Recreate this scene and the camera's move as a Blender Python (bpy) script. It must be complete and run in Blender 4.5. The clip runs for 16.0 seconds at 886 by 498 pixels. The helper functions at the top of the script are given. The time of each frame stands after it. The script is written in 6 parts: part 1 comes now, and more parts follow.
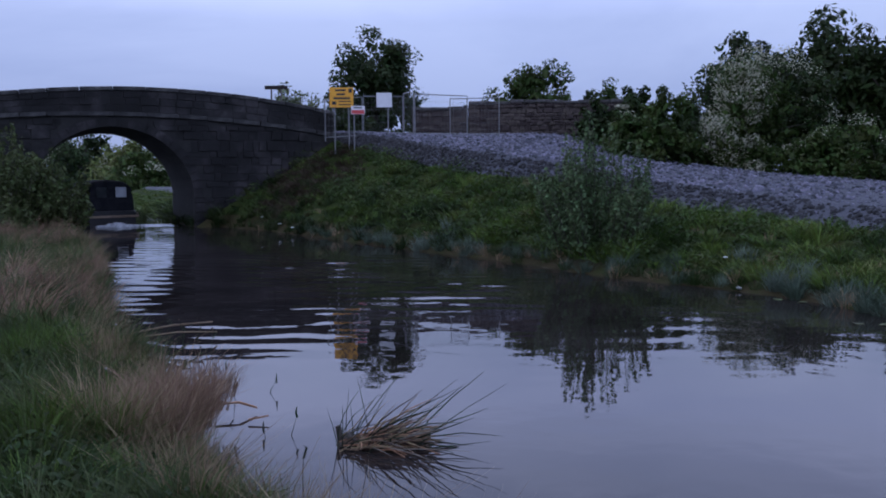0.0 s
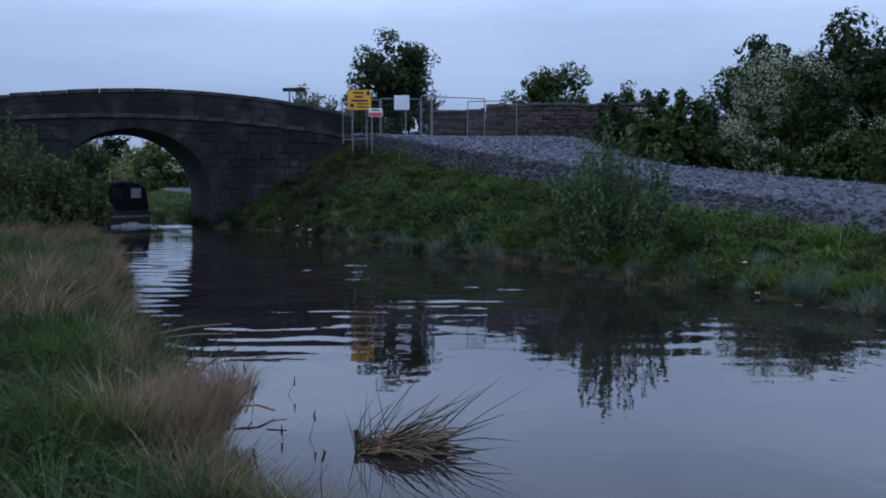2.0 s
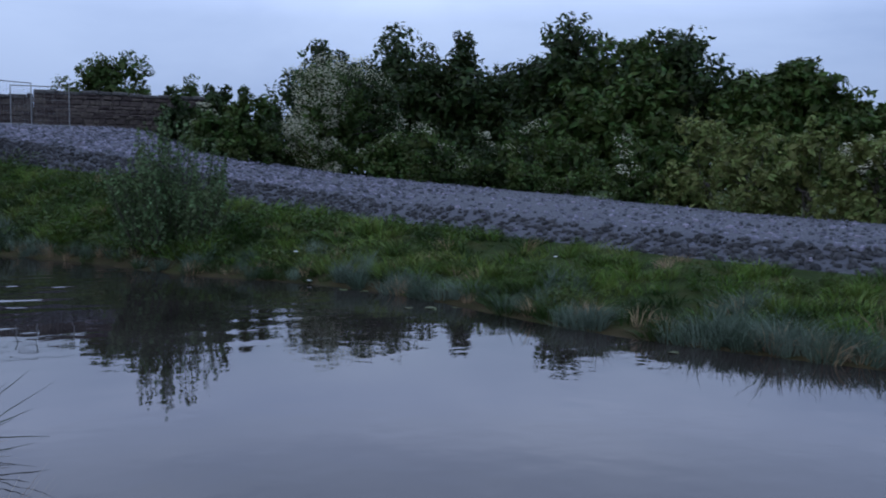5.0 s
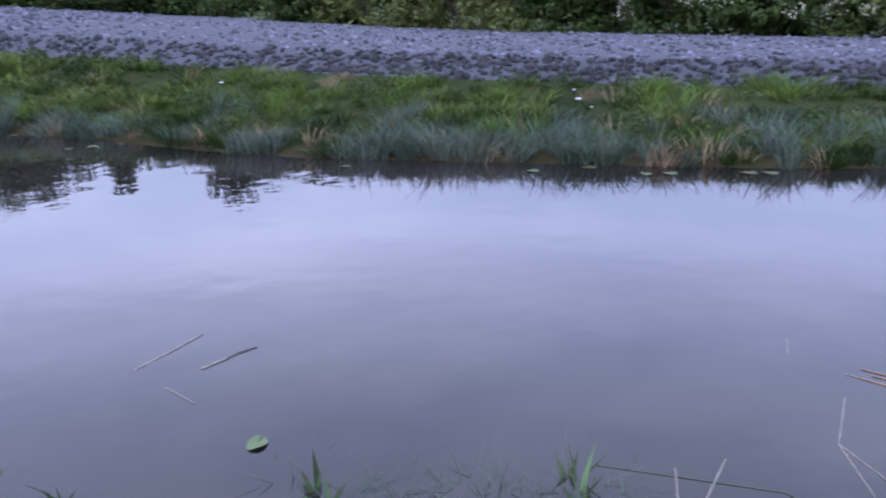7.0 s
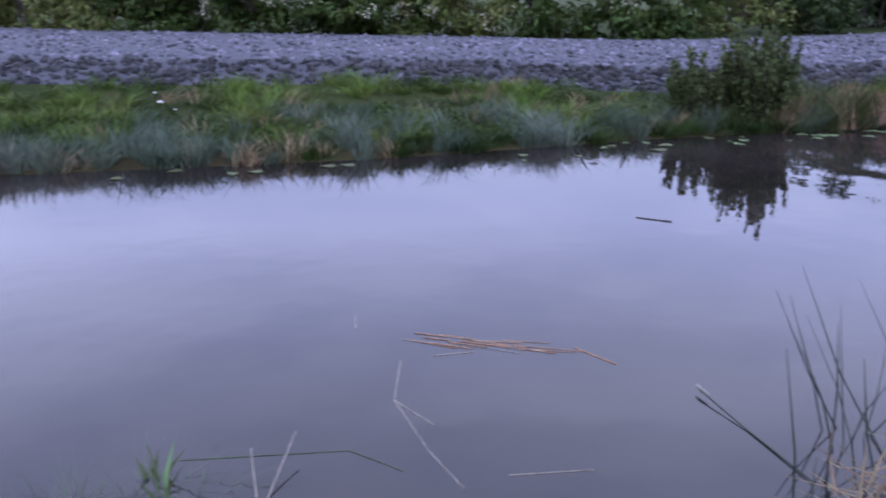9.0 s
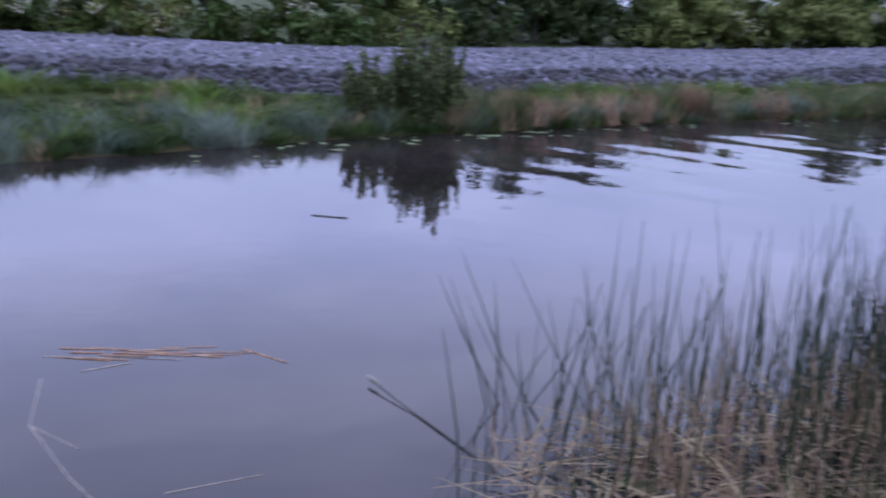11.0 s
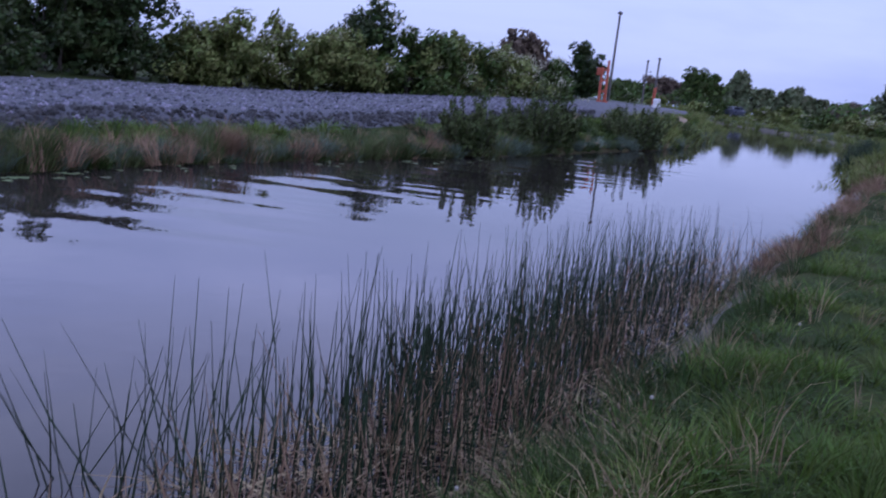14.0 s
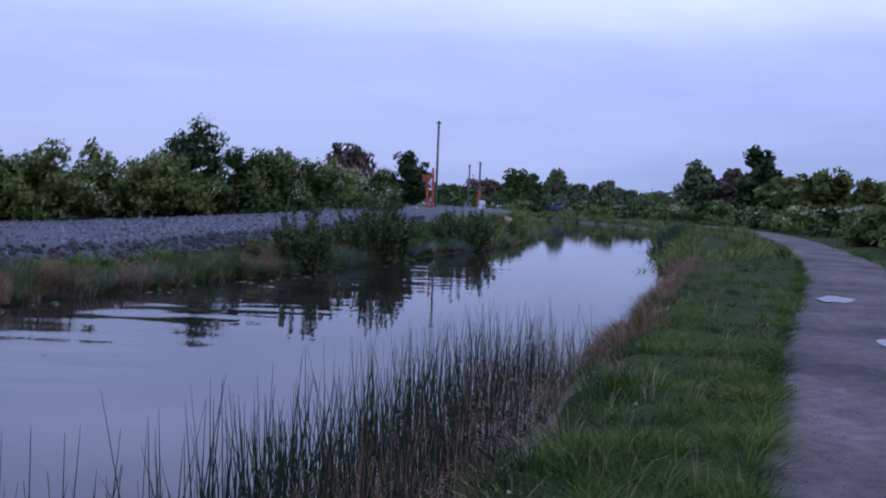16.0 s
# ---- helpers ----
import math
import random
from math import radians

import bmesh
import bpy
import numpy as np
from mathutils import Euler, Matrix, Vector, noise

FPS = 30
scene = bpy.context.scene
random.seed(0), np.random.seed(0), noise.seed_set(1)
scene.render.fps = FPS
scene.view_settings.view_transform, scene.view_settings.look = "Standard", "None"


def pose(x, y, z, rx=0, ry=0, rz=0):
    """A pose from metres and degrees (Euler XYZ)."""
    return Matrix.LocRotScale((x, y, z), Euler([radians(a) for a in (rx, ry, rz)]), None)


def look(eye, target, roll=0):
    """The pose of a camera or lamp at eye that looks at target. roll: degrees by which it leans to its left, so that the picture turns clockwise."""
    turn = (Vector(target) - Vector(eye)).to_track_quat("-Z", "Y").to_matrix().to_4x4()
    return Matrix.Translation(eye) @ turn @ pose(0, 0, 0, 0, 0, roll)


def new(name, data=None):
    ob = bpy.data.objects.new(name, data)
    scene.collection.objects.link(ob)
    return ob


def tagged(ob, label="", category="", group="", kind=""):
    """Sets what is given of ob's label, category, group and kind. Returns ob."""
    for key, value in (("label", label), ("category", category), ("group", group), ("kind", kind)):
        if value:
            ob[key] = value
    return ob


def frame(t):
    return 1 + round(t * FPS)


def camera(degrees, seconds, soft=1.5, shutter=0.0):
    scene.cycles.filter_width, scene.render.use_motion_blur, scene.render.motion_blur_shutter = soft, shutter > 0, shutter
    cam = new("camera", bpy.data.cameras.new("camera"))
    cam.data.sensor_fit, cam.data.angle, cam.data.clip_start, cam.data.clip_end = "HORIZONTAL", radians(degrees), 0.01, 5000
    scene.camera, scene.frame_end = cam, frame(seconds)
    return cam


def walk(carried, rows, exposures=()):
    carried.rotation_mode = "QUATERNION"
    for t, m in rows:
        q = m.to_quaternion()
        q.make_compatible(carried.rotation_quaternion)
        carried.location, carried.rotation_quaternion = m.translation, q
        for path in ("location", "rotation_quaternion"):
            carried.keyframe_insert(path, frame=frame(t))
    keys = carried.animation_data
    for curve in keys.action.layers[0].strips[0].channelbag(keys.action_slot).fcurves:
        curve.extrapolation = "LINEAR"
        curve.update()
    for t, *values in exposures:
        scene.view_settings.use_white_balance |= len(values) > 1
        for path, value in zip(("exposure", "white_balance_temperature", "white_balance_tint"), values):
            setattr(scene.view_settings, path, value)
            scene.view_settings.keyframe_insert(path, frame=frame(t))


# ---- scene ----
cam = camera(53.32, 16.0, soft=1.9, shutter=0.5)

# seconds, eye x y z, heading, tilt, lean
PATH = [
    (0.0, -0.030, 0.599, 2.006, 0.07, -4.58, 0.44),
    (0.5, -0.021, 0.620, 1.999, 0.77, -4.61, 0.38),
    (1.0, -0.031, 0.615, 2.008, 1.11, -4.64, 0.22),
    (1.5, -0.045, 0.599, 2.018, 1.18, -4.49, 0.10),
    (2.0, -0.050, 0.601, 2.024, 1.13, -4.43, 0.19),
    (2.5, -0.049, 0.616, 2.021, 0.95, -4.56, 0.27),
    (3.0, -0.026, 0.626, 2.014, -1.03, -4.88, 0.63),
    (3.5, 0.023, 0.403, 2.078, -10.18, -5.38, 0.59),
    (3.7, 0.048, 0.350, 2.086, -14.85, -5.53, 0.77),
    (5.8, 0.214, 0.226, 1.878, -33.47, -6.41, 2.29),
    (6.0, 0.156, 0.082, 1.931, -37.31, -9.78, 3.19),
    (6.5, 0.005, 0.093, 1.932, -43.69, -14.86, 2.08),
    (7.0, -0.026, 0.073, 1.954, -47.36, -15.94, 1.41),
    (7.5, -0.058, 0.017, 1.979, -53.09, -16.02, 0.64),
    (8.0, -0.082, -0.038, 1.997, -59.48, -16.15, -0.30),
    (8.5, -0.223, -0.118, 2.037, -65.59, -16.18, -0.80),
    (8.7, -0.191, -0.217, 2.045, -68.91, -16.36, -0.24),
    (10.8, 0.126, -0.412, 1.853, -88.79, -15.60, -2.02),
    (11.0, 0.102, -0.420, 1.887, -93.19, -15.57, -2.52),
    (11.5, 0.078, -0.388, 1.940, -100.73, -15.53, -3.57),
    (12.0, 0.080, -0.366, 1.967, -105.83, -15.23, -4.54),
    (12.5, 0.050, -0.388, 1.980, -112.67, -15.40, -5.42),
    (13.0, 0.008, -0.365, 2.009, -116.93, -15.09, -5.99),
    (13.5, -0.016, -0.342, 2.019, -119.92, -13.69, -6.51),
    (14.0, -0.032, -0.325, 2.028, -122.66, -11.14, -6.39),
    (14.5, -0.050, -0.291, 2.033, -125.08, -9.01, -6.47),
    (15.0, -0.104, -0.231, 2.056, -129.29, -6.00, -5.78),
    (15.5, -0.092, -0.258, 2.047, -131.23, -4.71, -4.76),
    (16.0, -0.090, -0.262, 2.052, -132.57, -3.30, -2.35),
]


def eye_pose(x, y, z, yaw, tilt, lean):
    return pose(x, y, z, 90 + tilt, 0, yaw) @ pose(0, 0, 0, 0, 0, -lean)


EXPOSURES = [(0, -0.1, 5900, 16), (1, -0.1, 5900, 8), (2, -0.1, 5900, 2), (3.7, -0.18, 5950, -3), (5.8, 0.1, 6050, 12), (6.1, 0.3, 6050, 14), (6.5, 1.14, 6200, 16), (8.7, 1.02, 6200, 22), (11, 1.0, 6150, 22),
             (13, 1.1, 5950, 25), (14, 0.35, 5750, 26), (14.5, 0.12, 5700, 25), (16, 0.05, 5700, 22)]
walk(cam, [(r[0], eye_pose(*r[1:])) for r in PATH], EXPOSURES)

# ---- sky and light: a cloudy evening ----
SUN_HEIGHT, SUN_TURN = radians(8), radians(250)
world = bpy.data.worlds.new("evening_sky")
scene.world = world
world.use_nodes = True
wt = world.node_tree
wt.nodes.clear()


def wnode(kind, **values):
    n = wt.nodes.new(kind)
    for key, value in values.items():
        n.inputs[key].default_value = value
    return n


w_out = wnode("ShaderNodeOutputWorld")
w_bg = wnode("ShaderNodeBackground", Strength=1.0)
w_sky = wnode("ShaderNodeTexSky")
w_sky.sky_type, w_sky.sun_disc = "NISHITA", False
w_sky.sun_elevation, w_sky.sun_rotation = SUN_HEIGHT, SUN_TURN
w_co = wnode("ShaderNodeTexCoord")
w_sep = wnode("ShaderNodeSeparateXYZ")
w_map = wnode("ShaderNodeMapping", Scale=(1.0, 1.0, 3.6))
w_noise = wnode("ShaderNodeTexNoise", Scale=1.7, Detail=7.0, Roughness=0.55, Distortion=0.3)
w_high = wnode("ShaderNodeValToRGB")      # cloud colour by height
w_high.color_ramp.elements[0].position, w_high.color_ramp.elements[0].color = 0.0, (0.40, 0.49, 0.75, 1)
w_high.color_ramp.elements[1].position, w_high.color_ramp.elements[1].color = 1.0, (0.95, 1.09, 1.54, 1)
for high, tone in ((0.09, (0.42, 0.51, 0.80, 1)), (0.17, (0.52, 0.62, 0.94, 1)), (0.25, (0.96, 1.08, 1.60, 1)), (0.5, (0.95, 1.09, 1.54, 1))):
    w_high.color_ramp.elements.new(high).color = tone
w_cloud = wnode("ShaderNodeValToRGB")     # darker and lighter banks of cloud
w_cloud.color_ramp.elements[0].position, w_cloud.color_ramp.elements[0].color = 0.33, (0.76, 0.79, 0.85, 1)
w_cloud.color_ramp.elements[1].position, w_cloud.color_ramp.elements[1].color = 0.66, (1.14, 1.12, 1.08, 1)
w_mul = wt.nodes.new("ShaderNodeMix")
w_mul.data_type, w_mul.blend_type = "RGBA", "MULTIPLY"
w_mul.inputs["Factor"].default_value = 1.0
w_dim = wt.nodes.new("ShaderNodeMix")
w_dim.data_type, w_dim.blend_type = "RGBA", "MULTIPLY"
w_dim.inputs["Factor"].default_value = 1.0
w_dim.inputs["B"].default_value = (0.08, 0.08, 0.08, 1)
w_mix = wt.nodes.new("ShaderNodeMix")
w_mix.data_type = "RGBA"
w_mix.inputs["Factor"].default_value = 0.88
for a, b in ((w_co.outputs["Generated"], w_sep.inputs[0]), (w_co.outputs["Generated"], w_map.inputs["Vector"]),
             (w_map.outputs[0], w_noise.inputs["Vector"]), (w_sep.outputs["Z"], w_high.inputs[0]),
             (w_noise.outputs["Fac"], w_cloud.inputs[0]), (w_high.outputs[0], w_mul.inputs["A"]),
             (w_cloud.outputs[0], w_mul.inputs["B"]), (w_sky.outputs[0], w_dim.inputs["A"]),
             (w_dim.outputs["Result"], w_mix.inputs["A"]), (w_mul.outputs["Result"], w_mix.inputs["B"]),
             (w_mix.outputs["Result"], w_bg.inputs["Color"]), (w_bg.outputs[0], w_out.inputs[0])):
    wt.links.new(a, b)
sun = new("sun", bpy.data.lights.new("sun", "SUN"))
sun.data.energy, sun.data.angle, sun.data.color = 0.3, radians(30), (1.0, 0.95, 0.92)
sun.matrix_world = look((0, 0, 30), (math.sin(radians(70)) * 30, math.cos(radians(70)) * 30, 30 - 30 * math.tan(radians(42))))

# ---- materials ----
def material(name, colours, scale=4.0, rough=0.9, bump=0.0, bump_scale=60.0, metal=0.0, fine=0.35, spread=0.0, clear=0.0, space="Object", spec=0.5):
    """Noise between two or three colours at one scale, finer mottling at eight times that, bump, and a change from piece to piece (spread)."""
    m = bpy.data.materials.new(name)
    m.use_nodes = True
    t = m.node_tree
    b = t.nodes["Principled BSDF"]
    co = t.nodes.new("ShaderNodeNewGeometry" if space == "Position" else "ShaderNodeTexCoord")
    n1 = t.nodes.new("ShaderNodeTexNoise")
    n1.inputs["Scale"].default_value, n1.inputs["Detail"].default_value = scale, 5
    n2 = t.nodes.new("ShaderNodeTexNoise")
    n2.inputs["Scale"].default_value, n2.inputs["Detail"].default_value = scale * 8, 3
    ramp = t.nodes.new("ShaderNodeValToRGB")
    for k, c in enumerate(colours):
        p = 0.33 + 0.34 * k / max(1, len(colours) - 1)
        e = ramp.color_ramp.elements[k] if k < 2 else ramp.color_ramp.elements.new(p)
        e.position, e.color = p, (*c, 1)
    mix = t.nodes.new("ShaderNodeMix")
    mix.data_type, mix.blend_type = "RGBA", "OVERLAY"
    mix.inputs["Factor"].default_value = fine
    for n in (n1, n2):
        t.links.new(co.outputs[space], n.inputs["Vector"])
    t.links.new(n1.outputs["Fac"], ramp.inputs[0])
    t.links.new(ramp.outputs[0], mix.inputs["A"])
    bw = t.nodes.new("ShaderNodeRGBToBW")
    t.links.new(n2.outputs["Color"], bw.inputs[0])
    t.links.new(bw.outputs[0], mix.inputs["B"])
    out = mix.outputs["Result"]
    if spread:
        geo = t.nodes.new("ShaderNodeNewGeometry")
        info = t.nodes.new("ShaderNodeObjectInfo")
        add = t.nodes.new("ShaderNodeMath")
        add.operation = "ADD"
        frac = t.nodes.new("ShaderNodeMath")
        frac.operation = "FRACT"
        t.links.new(geo.outputs["Random Per Island"], add.inputs[0])
        t.links.new(info.outputs["Random"], add.inputs[1])
        t.links.new(add.outputs[0], frac.inputs[0])
        rng = t.nodes.new("ShaderNodeMapRange")
        rng.inputs["To Min"].default_value, rng.inputs["To Max"].default_value = 1 - spread, 1 + spread
        t.links.new(frac.outputs[0], rng.inputs["Value"])
        hsv = t.nodes.new("ShaderNodeHueSaturation")
        t.links.new(rng.outputs[0], hsv.inputs["Value"])
        hue = t.nodes.new("ShaderNodeMapRange")
        hue.inputs["To Min"].default_value, hue.inputs["To Max"].default_value = 0.5 - spread * 0.06, 0.5 + spread * 0.06
        t.links.new(frac.outputs[0], hue.inputs["Value"])
        t.links.new(hue.outputs[0], hsv.inputs["Hue"])
        t.links.new(out, hsv.inputs["Color"])
        out = hsv.outputs[0]
    t.links.new(out, b.inputs["Base Color"])
    b.inputs["Roughness"].default_value, b.inputs["Metallic"].default_value = rough, metal
    b.inputs["Coat Weight"].default_value = clear
    b.inputs["Specular IOR Level"].default_value = spec
    if bump:
        nb = t.nodes.new("ShaderNodeTexNoise")
        nb.inputs["Scale"].default_value, nb.inputs["Detail"].default_value = bump_scale, 4
        bp = t.nodes.new("ShaderNodeBump")
        bp.inputs["Strength"].default_value, bp.inputs["Distance"].default_value = bump, 0.03
        t.links.new(co.outputs[space], nb.inputs["Vector"])
        t.links.new(nb.outputs["Fac"], bp.inputs["Height"])
        t.links.new(bp.outputs[0], b.inputs["Normal"])
    return m


def leaf_material(name, colours, spread=0.45):
    """Leaves and blades: a little light comes through them."""
    m = material(name, colours, scale=0.9, rough=0.6, spread=spread, spec=0.18, space="Object")
    t = m.node_tree
    b = t.nodes["Principled BSDF"]
    tr = t.nodes.new("ShaderNodeBsdfTranslucent")
    mix = t.nodes.new("ShaderNodeMixShader")
    mix.inputs[0].default_value = 0.22
    src = b.inputs["Base Color"].links[0].from_socket
    t.links.new(src, tr.inputs["Color"])
    t.links.new(b.outputs[0], mix.inputs[1])
    t.links.new(tr.outputs[0], mix.inputs[2])
    t.links.new(mix.outputs[0], t.nodes["Material Output"].inputs["Surface"])
    return m


def water_material():
    """Still, murky canal water: a mirror at low angles, silt below; wash from the boat ruffles parts of it."""
    m = bpy.data.materials.new("canal_water")
    m.use_nodes = True
    t = m.node_tree
    b = t.nodes["Principled BSDF"]
    b.inputs["Base Color"].default_value = (*WATER_BODY, 1)
    b.inputs["Roughness"].default_value, b.inputs["IOR"].default_value = 0.02, 1.37
    co = t.nodes.new("ShaderNodeTexCoord")
    silt = t.nodes.new("ShaderNodeTexNoise")
    silt.inputs["Scale"].default_value, silt.inputs["Detail"].default_value = 0.5, 4
    ramp = t.nodes.new("ShaderNodeValToRGB")
    ramp.color_ramp.elements[0].position, ramp.color_ramp.elements[0].color = 0.35, (*WATER_BODY, 1)
    ramp.color_ramp.elements[1].position, ramp.color_ramp.elements[1].color = 0.7, (*[c * 2.4 for c in WATER_BODY], 1)
    t.links.new(co.outputs["Object"], silt.inputs["Vector"])
    t.links.new(silt.outputs["Fac"], ramp.inputs[0])
    t.links.new(ramp.outputs[0], b.inputs["Base Color"])
    # fine shiver everywhere
    n1 = t.nodes.new("ShaderNodeTexNoise")
    n1.inputs["Scale"].default_value, n1.inputs["Detail"].default_value = 2.2, 2
    b1 = t.nodes.new("ShaderNodeBump")
    b1.inputs["Strength"].default_value, b1.inputs["Distance"].default_value = 1.0, 0.003
    t.links.new(co.outputs["Object"], n1.inputs["Vector"])
    t.links.new(n1.outputs["Fac"], b1.inputs["Height"])
    t.links.new(b1.outputs[0], b.inputs["Normal"])
    return m


